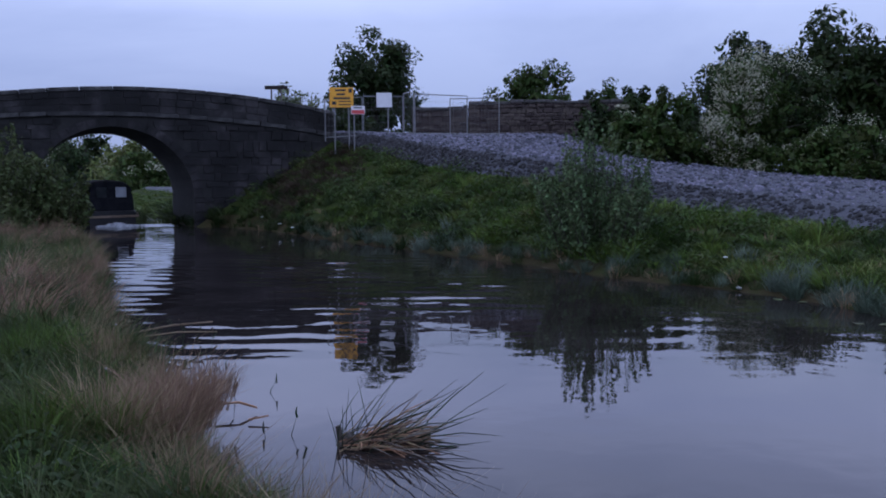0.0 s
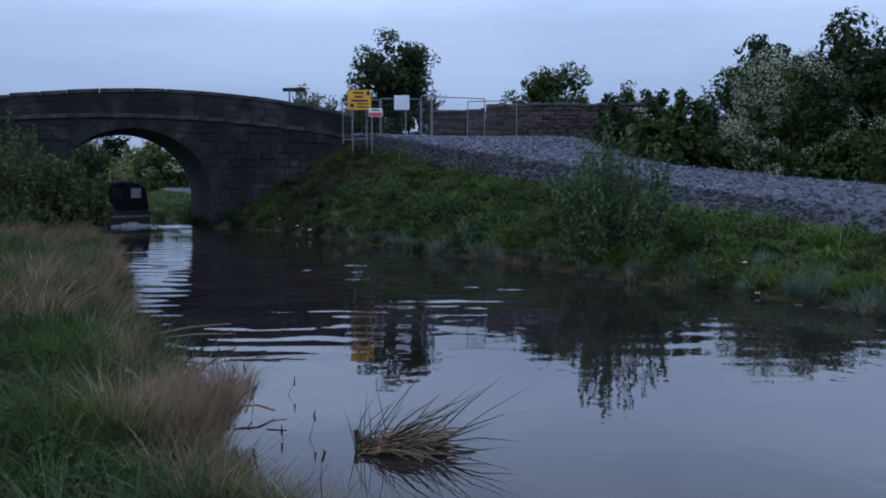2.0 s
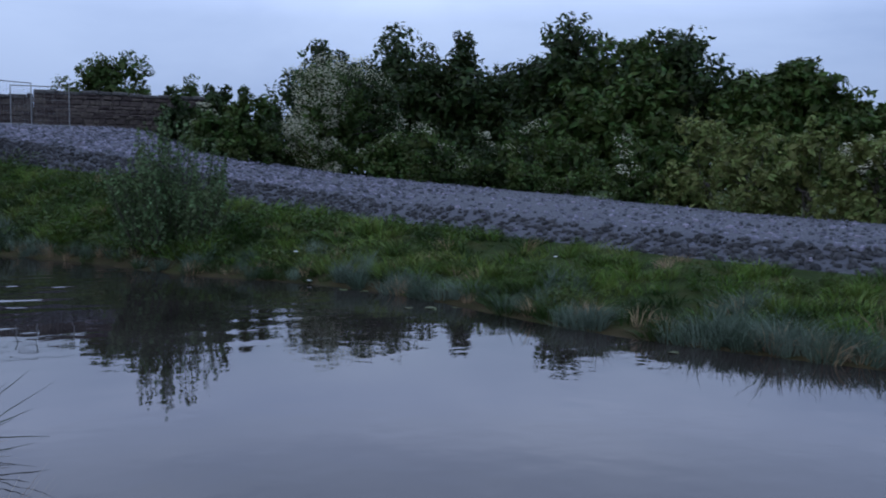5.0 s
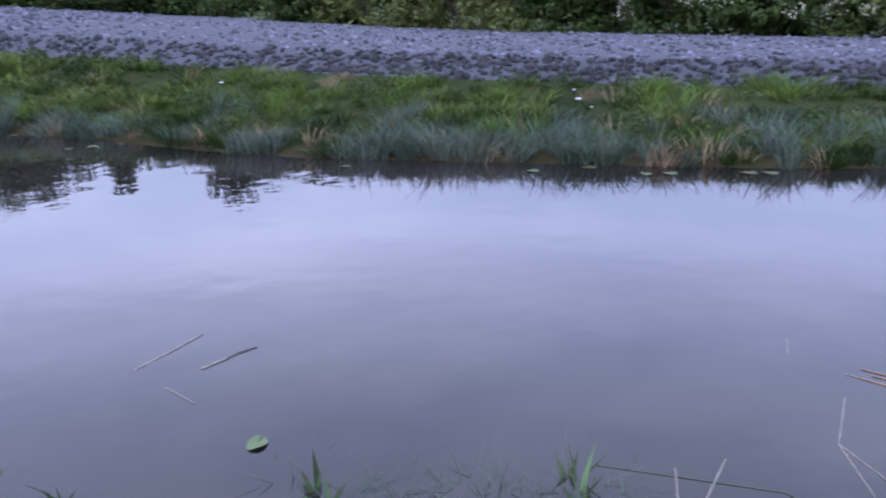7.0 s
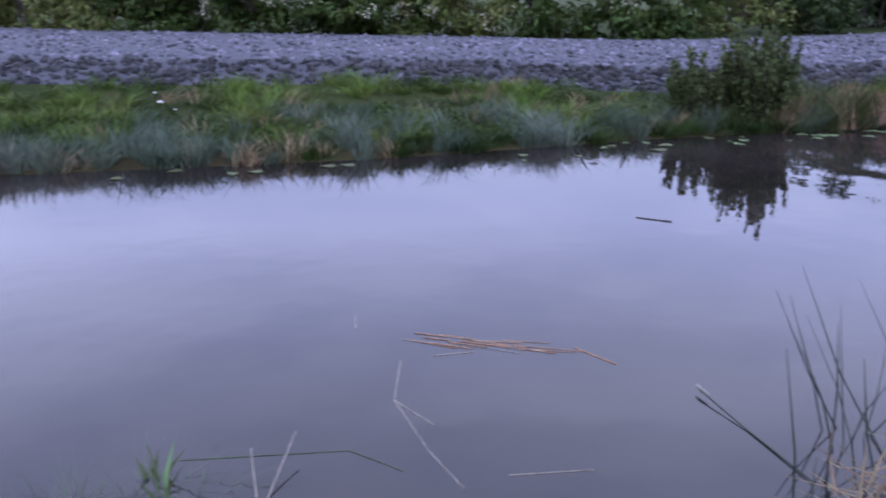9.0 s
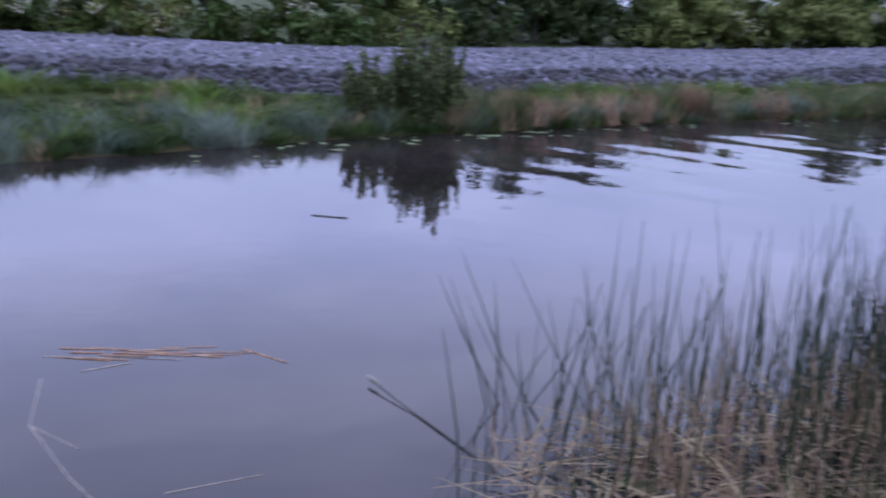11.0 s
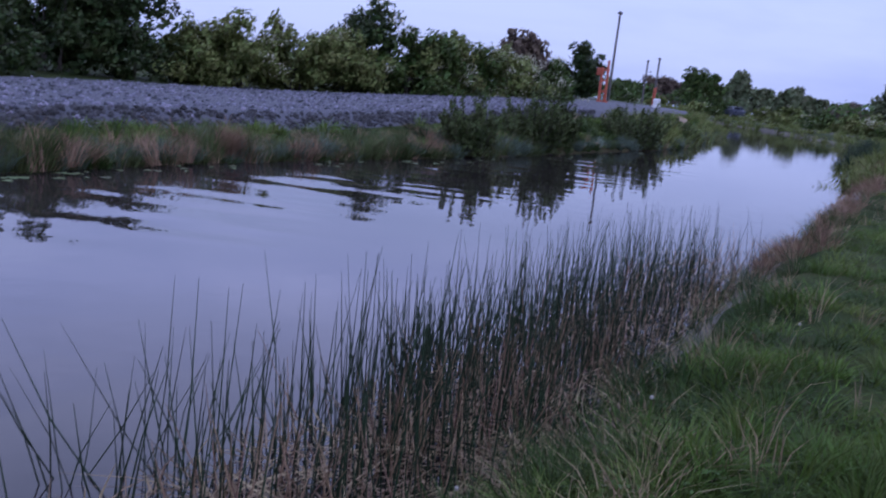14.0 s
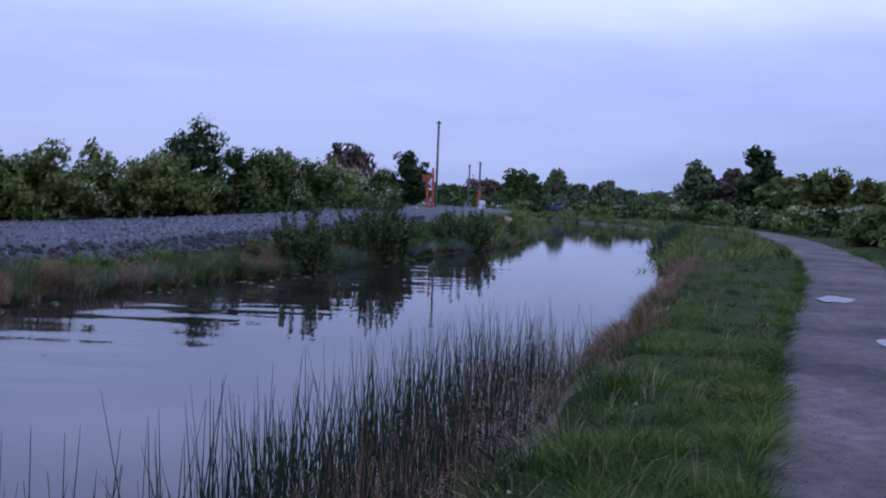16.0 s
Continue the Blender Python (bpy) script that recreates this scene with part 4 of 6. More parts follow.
# along the track towards the bend
for k, (az, d, top, w, leaf, bl) in enumerate(((-98.5, 38, 6.0, 5.4, "leaf_dark", .06), (-102.6, 39, 6.0, 5.4, "leaf_dark", .06), (-106.2, 40, 3.0, 4.4, "leaf_olive", .08),
                                               (-109.2, 40, 3.7, 5.2, "leaf_olive", .06), (-112.6, 40.5, 3.8, 5.0, "leaf_olive", .05), (-115.2, 41, 3.9, 4.4, "leaf_olive", .04),
                                               (-117.2, 43, 5.3, 5.6, "leaf_dark", .14), (-119.8, 42, 4.3, 4.8, "leaf", .05), (-121.6, 43, 3.9, 4.6, "leaf_olive", .12), (-123.8, 44, 3.5, 4.6, "leaf", .3),
                                               (-126.4, 46, 4.0, 4.8, "leaf_olive", .6), (-128.4, 47, 3.3, 3.8, "leaf", .4))):
    polar_tree("bush", az, d, top, w, leaf, WH if bl > .2 else HT, 90 + k, low=0, clumps=100 if k < 2 else 74, per=120, size=.09, bloom=bl, stems=3, category="bush", group="hedge bushes", base=.7)
polar_tree("tree", -126.4, 92, 7.4, 7.0, "leaf_brown", "bare-looking copper brown tree in the distance", 110, base=.8, low=.1, clumps=50, per=60, size=.2)
polar_tree("tree", -122.0, 100, 7.4, 5.0, "leaf_olive", "hazy far tree above the hedge", 111, base=.8, low=.1, clumps=36, per=60, size=.2)
polar_tree("tree", -130.2, 64, 5.5, 3.7, "leaf_dark", "dark round ivy-clad tree by the track", 112, base=1.0, low=.05, clumps=80, per=110, size=.11)

def shrub(x, y, z, height, width, leaf, label, seed, shoots=60, per=70, size=.05, group="", depth=None):
    """Upright shoots that fan out from the ground, each set with narrow leaves."""
    rng = np.random.default_rng(seed)
    root = thing("shrub", pose(x, y, z), label, "shrub", group)
    a, r = rng.uniform(0, 2 * math.pi, shoots), np.sqrt(rng.random(shoots))
    foot = np.column_stack([np.cos(a) * r * width * .3, np.sin(a) * r * (depth or width) * .3, np.full(shoots, -.1)])
    lobe = .72 + .28 * np.sin(2 * a + seed) * np.cos(a * 1.5 + seed)
    tip = np.column_stack([np.cos(a) * r * width * .55, np.sin(a) * r * (depth or width) * .55, height * (1 - .4 * r ** 2) * lobe * rng.uniform(.55, 1.15, shoots)])
    v, f = stems(foot, tip, np.full(shoots, .012), rng)
    part("stem", mesh_of("stem", v, f, M["bark"]), None, root)["kind"] = "stuff"
    u = np.repeat(np.linspace(.1, 1, per)[None], shoots, 0).ravel()
    k = np.repeat(np.arange(shoots), per)
    c = foot[k] + (tip - foot)[k] * u[:, None] + rng.normal(size=(len(k), 3)) * .07 * (1.15 - u)[:, None] * width * .55
    v, f = leaf_cloud(c, np.full(len(c), size * .8), 1, size, rng, droop=.2)
    v[:, 2] = np.maximum(v[:, 2], -.05)
    part("foliage", mesh_of("foliage", v, f, M[leaf]), None, root)["kind"] = "stuff"
    return root


# far bank shrubs at the water
W = "willow shrub with upright shoots at the water's edge"
shrub(3.4, 20.4, .4, 2.95, 2.8, "willow", W, 120, 130, 130, .05)
shrub(13.95, -.85, .1, 1.75, 1.45, "bush", W, 121, 90, 110, .042, depth=1.1)
shrub(13.75, .0, .1, 1.25, 1.1, "bush", W, 122, 54, 100, .042, depth=1.0)
for k, (x, y, h, w) in enumerate(((19.3, -13.2, 1.5, 1.4), (21.5, -17.0, 2.1, 1.8), (22.5, -18.7, 1.5, 1.2), (25.4, -24.6, 1.75, 2.4), (31.6, -33.0, 1.1, 2.4))):
    shrub(x, y, .1, h * 1.15, w * 1.15, "bush", W, 130 + k, 80, 90, .06, group="willow shrubs")
# the near bank's bush by the bridge
for k, (x, y, h, w) in enumerate(((-15.6, 29.6, 4.6, 3.8), (-13.0, 26.6, 3.7, 2.7), (-13.6, 29.0, 3.4, 2.6), (-15.2, 26.8, 4.0, 3.4), (-14.6, 24.6, 2.6, 2.6), (-11.9, 27.2, 2.7, 2.3), (-12.2, 24.2, 1.7, 2.2))):
    shrub(x, y, .3, h, w, "bush", "grey-green willow bush on the towpath bank", 140 + k, 100, 80, .075)

# hedge and trees behind the towpath and along the far bend
hd = random.Random(9)
for k in range(46):
    s = 24 * (16.9 + k * .125)
    j = min(COUNT - 2, int(s))
    off = path_in[j] + 2.6 + 2.2 + hd.uniform(-.3, .6)
    x, y = rN[j, :2] + nN[j] * off
    h = hd.uniform(1.6, 2.3)
    tree("hedge_bush", x, y, .6, h, hd.uniform(2.6, 3.6) * (1 if k < 30 else 1.7), ("leaf", "leaf_olive", "leaf_olive")[k % 3], "low hawthorn hedge bush with some white blossom beside the towpath",
         200 + k, category="bush", clumps=40, per=46 if k < 34 else 30, size=.1 if k < 30 else .15, low=0, stems=3, bloom=.45 if k % 4 == 1 else .08, group="towpath hedge")
FARTREE = "hazy far tree above the towpath hedge"
for k, (az, d, top, w, leaf) in enumerate(((-135.3, 150, 5.6, 9, "leaf_brown"), (-137.6, 118, 6.0, 7.5, "leaf"), (-139.8, 125, 6.4, 5, "leaf_pale"), (-141.6, 105, 4.2, 4, "leaf_pale"),
                                           (-143.0, 100, 4.4, 5, "leaf_pale"), (-148.6, 95, 6.4, 4.6, "leaf_pale"), (-150.4, 95, 6.2, 4.4, "leaf_brown"), (-152.2, 75, 6.8, 4.8, "leaf_dark"),
                                           (-154.0, 70, 4.6, 4.4, "leaf_olive"), (-156.2, 62, 5.0, 5.6, "leaf_olive"), (-158.5, 58, 3.9, 4.0, "leaf_olive"), (-146.0, 160, 4.4, 9, "leaf_brown"), (-133.2, 140, 4.0, 9, "leaf"))):
    polar_tree("tree", az, d * 1.8, 2 + (top - 2) * 1.8, w * 2, leaf, FARTREE, 260 + k, base=.7, low=.02, clumps=54, per=55, size=.42, group="far trees")
# beyond the arch
for k, (x, y, h, w, leaf, bl) in enumerate(((-24.5, 70, 6.2, 8, "leaf", 0), (-30, 74, 6.5, 8, "leaf_olive", .1), (-19.0, 68, 5.6, 6, "leaf", .45), (-36, 78, 7.6, 8, "leaf_dark", .1), (-15, 70, 5.6, 7, "leaf", 0), (-21.5, 66, 4.6, 5, "leaf_olive", .1), (-27, 68, 5.0, 6, "leaf", .1), (-41, 84, 7.5, 9, "leaf", .2))):
    tree("tree", (x + 2.5) * 1.8, (y + 5) * 1.8, .8, 1.2 + (h - 1.2) * 1.4, w * 1.9, leaf, "leafy tree on the bank beyond the bridge", 290 + k, clumps=80, per=90, size=.26, low=0, bloom=bl)


# far woods that close the horizon
def far_woods():
    rng = np.random.default_rng(77)
    az = np.radians(rng.uniform(-180, 180, 1500))
    d = rng.uniform(240, 420, 1500)
    c = np.column_stack([-np.sin(az) * d, np.cos(az) * d, rng.uniform(.5, 4.2, 1500)])
    v, f = leaf_cloud(c, rng.uniform(4, 8, 1500), 22, 1.3, rng, squash=.5)
    return tagged(new("far_woods", mesh_of("far_woods", v, f, M["leaf"])), "distant low woods and hedges on flat fields", "woods", kind="stuff")


far_woods()


# ---- grass, sedge and reeds ----
def blades(base, height, width, lean, rng, bend=.5):
    """Tapered bent blades: 3 triangles each. base (n,3), height (n,), lean (n,2) in metres at the tip."""
    n = len(base)
    a = rng.uniform(0, 2 * math.pi, n)
    side = np.column_stack([np.cos(a), np.sin(a), np.zeros(n)]) * (width / 2)[:, None]
    tip = base + np.column_stack([lean, height])
    mid = base + np.column_stack([lean * .32, height * .58])
    v = np.stack([base - side, base + side, mid - side * .8, mid + side * .8, tip], 1).reshape(-1, 3)
    k = np.arange(n)[:, None] * 5
    f = np.concatenate([k + [0, 1, 3], k + [0, 3, 2], k + [2, 3, 4]])
    return v, f


def tussocks(centres, reach, height, per, width, rng, lean=.5, wind=(0, 0)):
    n = len(centres)
    comb = np.repeat(rng.normal(size=(n, 2)) * .34, per, axis=0)
    c = np.repeat(centres, per, axis=0)
    R, H = np.repeat(reach, per), np.repeat(height, per)
    a, r = rng.uniform(0, 2 * math.pi, n * per), np.sqrt(rng.random(n * per))
    off = np.column_stack([np.cos(a), np.sin(a)]) * (r * R)[:, None]
    base = c + np.column_stack([off * .6, np.zeros(len(c)) - .02])
    h = H * (1 - .45 * r ** 2) * rng.uniform(.6, 1.1, len(c))
    ln = off * (lean + .6 * rng.random(len(c)))[:, None] + rng.normal(size=off.shape) * .25 * h[:, None] + (np.asarray(wind) + comb) * h[:, None]
    return blades(base, h, width * rng.uniform(.6, 1.3, len(c)), ln, rng)


def stuff(name, v, f, mat, label, category):
    return tagged(new(name, mesh_of(name, v, f, M[mat])), label, category, kind="stuff")


def spots(k0, k1, n, rng, s0, s1, power=1.0, v0=0.0, v1=1.0):
    """Places on the land between two rails, denser near the towpath end of the eye's stretch."""
    s = rng.uniform(s0 * PER, s1 * PER, n * 6)
    kk = rng.uniform(k0, k1, n * 6)
    k = np.floor(kk).astype(int)
    p = np.zeros((len(s), 3))
    for q in range(k0, k1):
        m = k == q
        p[m] = land(q, s[m], (kk - k)[m])
    d = np.hypot(p[:, 0], p[:, 1])
    j = np.clip(s.astype(int), 0, COUNT - 2)
    seg = np.linalg.norm(rF[j + 1] - rF[j], axis=1)
    w = seg / np.maximum(d, 1.5) ** power
    w /= w.sum()
    return p[rng.choice(len(p), n, replace=True, p=w)]


def patchy(name, c, reach, height, per, width, rng, label, scale=1.0, lean=.9, turn=0.0, mats=("grass_deep", "grass", "grass_bright")):
    """Tussocks in patches: deep, middling and bright colours put in hollow shade and lit tops, the bright ones standing
    higher.
    """
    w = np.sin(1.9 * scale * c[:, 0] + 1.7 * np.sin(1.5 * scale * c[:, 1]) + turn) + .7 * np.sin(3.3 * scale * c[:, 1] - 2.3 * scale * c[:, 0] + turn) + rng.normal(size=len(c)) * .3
    words = ("shade-coloured hollow ", "", "raised lit-coloured ")
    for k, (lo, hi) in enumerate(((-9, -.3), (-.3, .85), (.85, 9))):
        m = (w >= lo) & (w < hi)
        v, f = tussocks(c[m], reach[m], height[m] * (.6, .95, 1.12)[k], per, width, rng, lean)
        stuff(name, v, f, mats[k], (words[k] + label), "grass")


g = np.random.default_rng(21)
# far bank: blue-grey sedge at the water, green tussocks above it, some straw
c = spots(14, 16, 1300, g, 5.0, 21, .9)
c = c[g.random(len(c)) < np.clip(1.3 - (c[:, 2] - .05) / .26, .05, 1)]
patchy("sedge", c, g.uniform(.14, .3, len(c)), g.uniform(.3, .5, len(c)), 44, .015, g, "blue-grey sedge along the far water's edge", 1.2, .75, .7, ("grass_deep", "grass_blue", "sedge_pale"))
# rounded green tussocks, thick in places, the shade of the hollows between them set by colour
c = spots(15, 17, 2300, g, 3.8, 21, .9)
c = c[g.random(len(c)) < np.clip((c[:, 2] - .03) / .2, .1, 1)]
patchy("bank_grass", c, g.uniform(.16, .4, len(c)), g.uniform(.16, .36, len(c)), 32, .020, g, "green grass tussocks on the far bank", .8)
c = spots(15, 17, 420, g, 7.0, 17, .8)
c = c[np.sin(1.9 * c[:, 0] + 1.6 * np.sin(1.4 * c[:, 1])) > .1]
v, f = leaf_cloud(c + [0, 0, .1], g.uniform(.12, .3, len(c)), 150, .024, g, squash=.7, shell=.7)
stuff("bank_nettles", v, f, "leaf", "rounded clumps of green nettles on the far bank", "weeds")
c = spots(14, 17, 240, g, 4.5, 21, .9)
v, f = tussocks(c, g.uniform(.14, .3, len(c)), g.uniform(.22, .46, len(c)), 30, .012, g, .7)
stuff("dead_grass", v, f, "straw", "tufts of dead straw among the far bank grass", "dead grass")
# broad weeds on the slope by the bridge
c = spots(15, 17, 1900, g, 3.4, 10.5, .2)
bare = (c[:, 0] > -7.2) & (c[:, 0] < -3.8) & (c[:, 1] > 36.2) & (c[:, 1] < 39.6)
c = c[~bare]
c = c[g.random(len(c)) < np.clip((c[:, 1] - 15) / 9, .1, .9) * (.45 + .55 * (np.sin(1.3 * c[:, 0] + 2 * np.sin(.9 * c[:, 1])) > -.2))]
c = c[: len(c) * 2 // 5]
v, f = leaf_cloud(c + [0, 0, .08], g.uniform(.18, .62, len(c)) * (.8 + .4 * np.sin(2.1 * c[:, 0] + c[:, 1])), 110, .05, g, squash=.7, shell=.75)
stuff("weeds", v, f, "leaf", "low green nettles and dock on the embankment", "weeds")
c = np.concatenate([spots(14, 16, 260, g, 1.2, 6.5, .2), spots(14, 17, 160, g, 1.0, 3.8, .2)])
v, f = tussocks(c, g.uniform(.2, .45, len(c)), g.uniform(.25, .6, len(c)), 34, .03, g, .8)
far = np.concatenate([spots(14, 16, 240, g, 0, 2.2, 0), spots(14, 17, 200, g, 0, 2.2, 0)])
v2, f2 = tussocks(far, g.uniform(.4, .8, len(far)), g.uniform(.15, .4, len(far)), 24, .06, g, .8)
stuff("far_bank_grass", v2, f2, "grass", "rough green grass on the bank beyond the bridge", "grass")
stuff("foot_weeds", v, f, "leaf_dark", "dark rank weeds at the foot of the embankment by the bridge", "weeds")
c = spots(15, 17, 520, g, 5.5, 10.5, .1)
patchy("rank_grass", c, g.uniform(.2, .5, len(c)), g.uniform(.15, .5, len(c)), 34, .028, g, "rank uneven grass on the embankment", .6, 1.0)
# brown dead patch by the wing wall and rusty stems by the bend
c = spots(15, 17, 5000, g, 2.5, 7.0, .1)
c = c[(c[:, 0] > -7.6) & (c[:, 0] < -3.3) & (c[:, 1] > 35.6) & (c[:, 1] < 39.9)]
c = c[:420]
v, f = tussocks(c, g.uniform(.15, .4, len(c)), g.uniform(.1, .36, len(c)), 30, .02, g, 1.0)
stuff("withered_weeds", v, f, "withered", "withered brown weeds below the bridge's wing wall", "dead grass")
c = np.concatenate([g.normal([16.2, -5.7, .08], [.09, .09, .02], (22, 3)), g.normal([14.3, -1.9, .08], [.3, .5, .03], (8, 3)), g.normal([15.4, -3.9, .08], [.3, .5, .03], (6, 3))])
v, f = tussocks(c, np.full(len(c), .2), g.uniform(.5, .85, len(c)), 40, .012, g, .4)
stuff("dead_reeds", v, f, "rust_straw", "rust-brown dead reed tuft at the far water's edge", "dead reeds")

c = spots(14, 16, 330, g, 14.3, 18.6, .3)
v, f = tussocks(c, g.uniform(.16, .36, len(c)), g.uniform(.2, .75, len(c)) * (.8 + .3 * np.sin(1.3 * c[:, 0] - c[:, 1])), 46, .018, g, .6)
stuff("tall_sedge", v, f, "bush", "tall rough green sedge on the far bank by the bend", "sedge")
c = spots(14, 16, 95, g, 14.3, 18.6, .3)
v, f = tussocks(c, g.uniform(.14, .3, len(c)), g.uniform(.35, .62, len(c)), 34, .014, g, .5)
stuff("brown_sedge", v, f, "rust_straw", "brown old sedge on the far bank by the bend", "sedge")
c = np.concatenate([spots(14, 17, 260, g, 19.5, 22.6, .3), spots(6, 11, 420, g, 19.4, 22.6, .3)])
v, f = tussocks(c, g.uniform(.3, .6, len(c)), g.uniform(.35, .8, len(c)), 30, .05, g, .6)
stuff("far_sedge", v, f, "leaf_olive", "olive sedge and rough grass along the far bend", "sedge")

# near bank: fine turf, long grass at the lip, straw along the water
c = spots(6, 9, 1800, g, 7.0, 20, 1.5)
c = c[np.hypot(c[:, 0], c[:, 1]) > .9]
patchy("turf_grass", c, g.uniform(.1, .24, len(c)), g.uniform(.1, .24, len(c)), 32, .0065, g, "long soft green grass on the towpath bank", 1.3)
c = spots(5, 8, 700, g, 15, 20, 1.0)
patchy("edge_grass", c, g.uniform(.12, .26, len(c)), g.uniform(.1, .26, len(c)), 34, .008, g, "uneven green grass spilling over the towpath edge", 1.6, turn=2.0, mats=("grass_deep", "grass", "grass"))
c = spots(6, 9, 260, g, 13.5, 19.5, 1.0)
c = c[np.sin(2.2 * c[:, 0] + 1.8 * np.sin(1.7 * c[:, 1])) > -.1]
v, f = leaf_cloud(c + [0, 0, .05], g.uniform(.06, .2, len(c)), 70, .017, g, squash=.6, shell=.6)
stuff("clover", v, f, "leaf", "low leafy clover and plantain among the bank grass", "weeds")
c = spots(6, 9, 130, g, 14.5, 20, 1.0)
v, f = tussocks(c, g.uniform(.1, .25, len(c)), g.uniform(.22, .42, len(c)), 9, .006, g, .9)
stuff("seed_stalks", v, f, "straw", "pale seed stalks above the bank grass", "grass")
c = spots(0, 3, 700, g, 14, 21, 1.0)
v, f = tussocks(c, g.uniform(.2, .4, len(c)), g.uniform(.12, .26, len(c)), 30, .012, g, .9)
stuff("verge_grass", v, f, "grass", "rough green grass verge behind the towpath", "grass")
c = spots(5, 6, 500, g, 16, 20.5, 1.0)
v, f = tussocks(c, g.uniform(.08, .2, len(c)), g.uniform(.05, .16, len(c)), 18, .009, g, 1.0)
stuff("path_edge_grass", v, f, "grass", "short grass creeping onto the towpath grit", "grass")
c = spots(8, 10, 480, g, 4.5, 12.4, 1.0)
v, f = tussocks(c, g.uniform(.12, .24, len(c)), g.uniform(.14, .34, len(c)), 40, .007, g, .6)
stuff("lip_grass", v, f, "grass", "long green grass hanging over the near water's edge", "grass")
c = spots(6, 9, 900, g, 4.0, 12.0, 1.0)
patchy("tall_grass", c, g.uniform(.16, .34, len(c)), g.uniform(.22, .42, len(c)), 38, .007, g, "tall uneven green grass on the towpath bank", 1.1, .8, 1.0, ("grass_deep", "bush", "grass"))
c = spots(6, 9, 330, g, 6.0, 12.3, 1.0)
v, f = leaf_cloud(c + [0, 0, .06], g.uniform(.1, .24, len(c)), 46, .028, g, squash=.7)
stuff("bank_weeds", v, f, "leaf_dark", "dark low weeds among the near bank grass", "weeds")
c = spots(8, 10, 220, g, 5.5, 12.2, .9)
v, f = tussocks(c, g.uniform(.14, .3, len(c)), g.uniform(.3, .62, len(c)), 52, .006, g, .6)
stuff("bank_straw", v, f, "straw", "pale dead grass along the near water's edge", "dead grass")
c = spots(6, 10, 250, g, 3.6, 9.0, .3)
c = c[g.random(len(c)) < .35 + .65 * (np.sin(.9 * c[:, 0] + 1.4 * np.sin(.7 * c[:, 1])) > 0)]
v, f = tussocks(c, g.uniform(.2, .45, len(c)), g.uniform(.35, .75, len(c)), 60, .012, g, .6)
stuff("shaggy_straw", v, f, "rust_straw", "shaggy pinkish dead grass along the towpath edge", "dead grass")
c = spots(6, 10, 400, g, 3.6, 9.5, .3)
v, f = tussocks(c, g.uniform(.2, .45, len(c)), g.uniform(.3, .6, len(c)), 50, .014, g, .7)
stuff("shaggy_grass", v, f, "bush", "dark rank green grass on the towpath bank", "grass")
c = g.normal([-1.98, 6.45, .25], [.13, .5, .03], (62, 3))
v, f = tussocks(c, g.uniform(.15, .3, len(c)), g.uniform(.36, .62, len(c)), 70, .006, g, .35)
stuff("rusty_grass", v, f, "rust_straw", "tall rust-brown dead grass tussock on the near bank", "dead grass")
c = spots(8, 10, 120, g, 16.8, 20.5, .6)
v, f = tussocks(c, g.uniform(.15, .3, len(c)), g.uniform(.25, .5, len(c)), 40, .012, g, .6)
stuff("bank_rust_grass", v, f, "rust_straw", "rust-coloured dead grass on the towpath bank", "dead grass")
c = spots(8, 11, 330, g, 14.0, 18.5, .8)
v, f = tussocks(c, g.uniform(.14, .3, len(c)), g.uniform(.16, .4, len(c)), 34, .007, g, .8)
stuff("margin_grass", v, f, "grass_deep", "rough green grass down to the water behind the reeds", "grass")
c = spots(8, 11, 150, g, 14.0, 17.5, .8)
v, f = tussocks(c, g.uniform(.14, .3, len(c)), g.uniform(.12, .34, len(c)), 26, .007, g, 1.1)
stuff("margin_straw", v, f, "straw", "dead straw litter along the reed margin", "dead grass")
# dark rush stands on the near bank towards the bend
c = spots(9, 11, 90, g, 20.1, 20.75, .2)
v, f = tussocks(c, g.uniform(.2, .4, len(c)), g.uniform(.7, 1.1, len(c)), 46, .03, g, .4)
stuff("rush_stand", v, f, "reed", "dark stand of rushes by the near bank", "rushes")


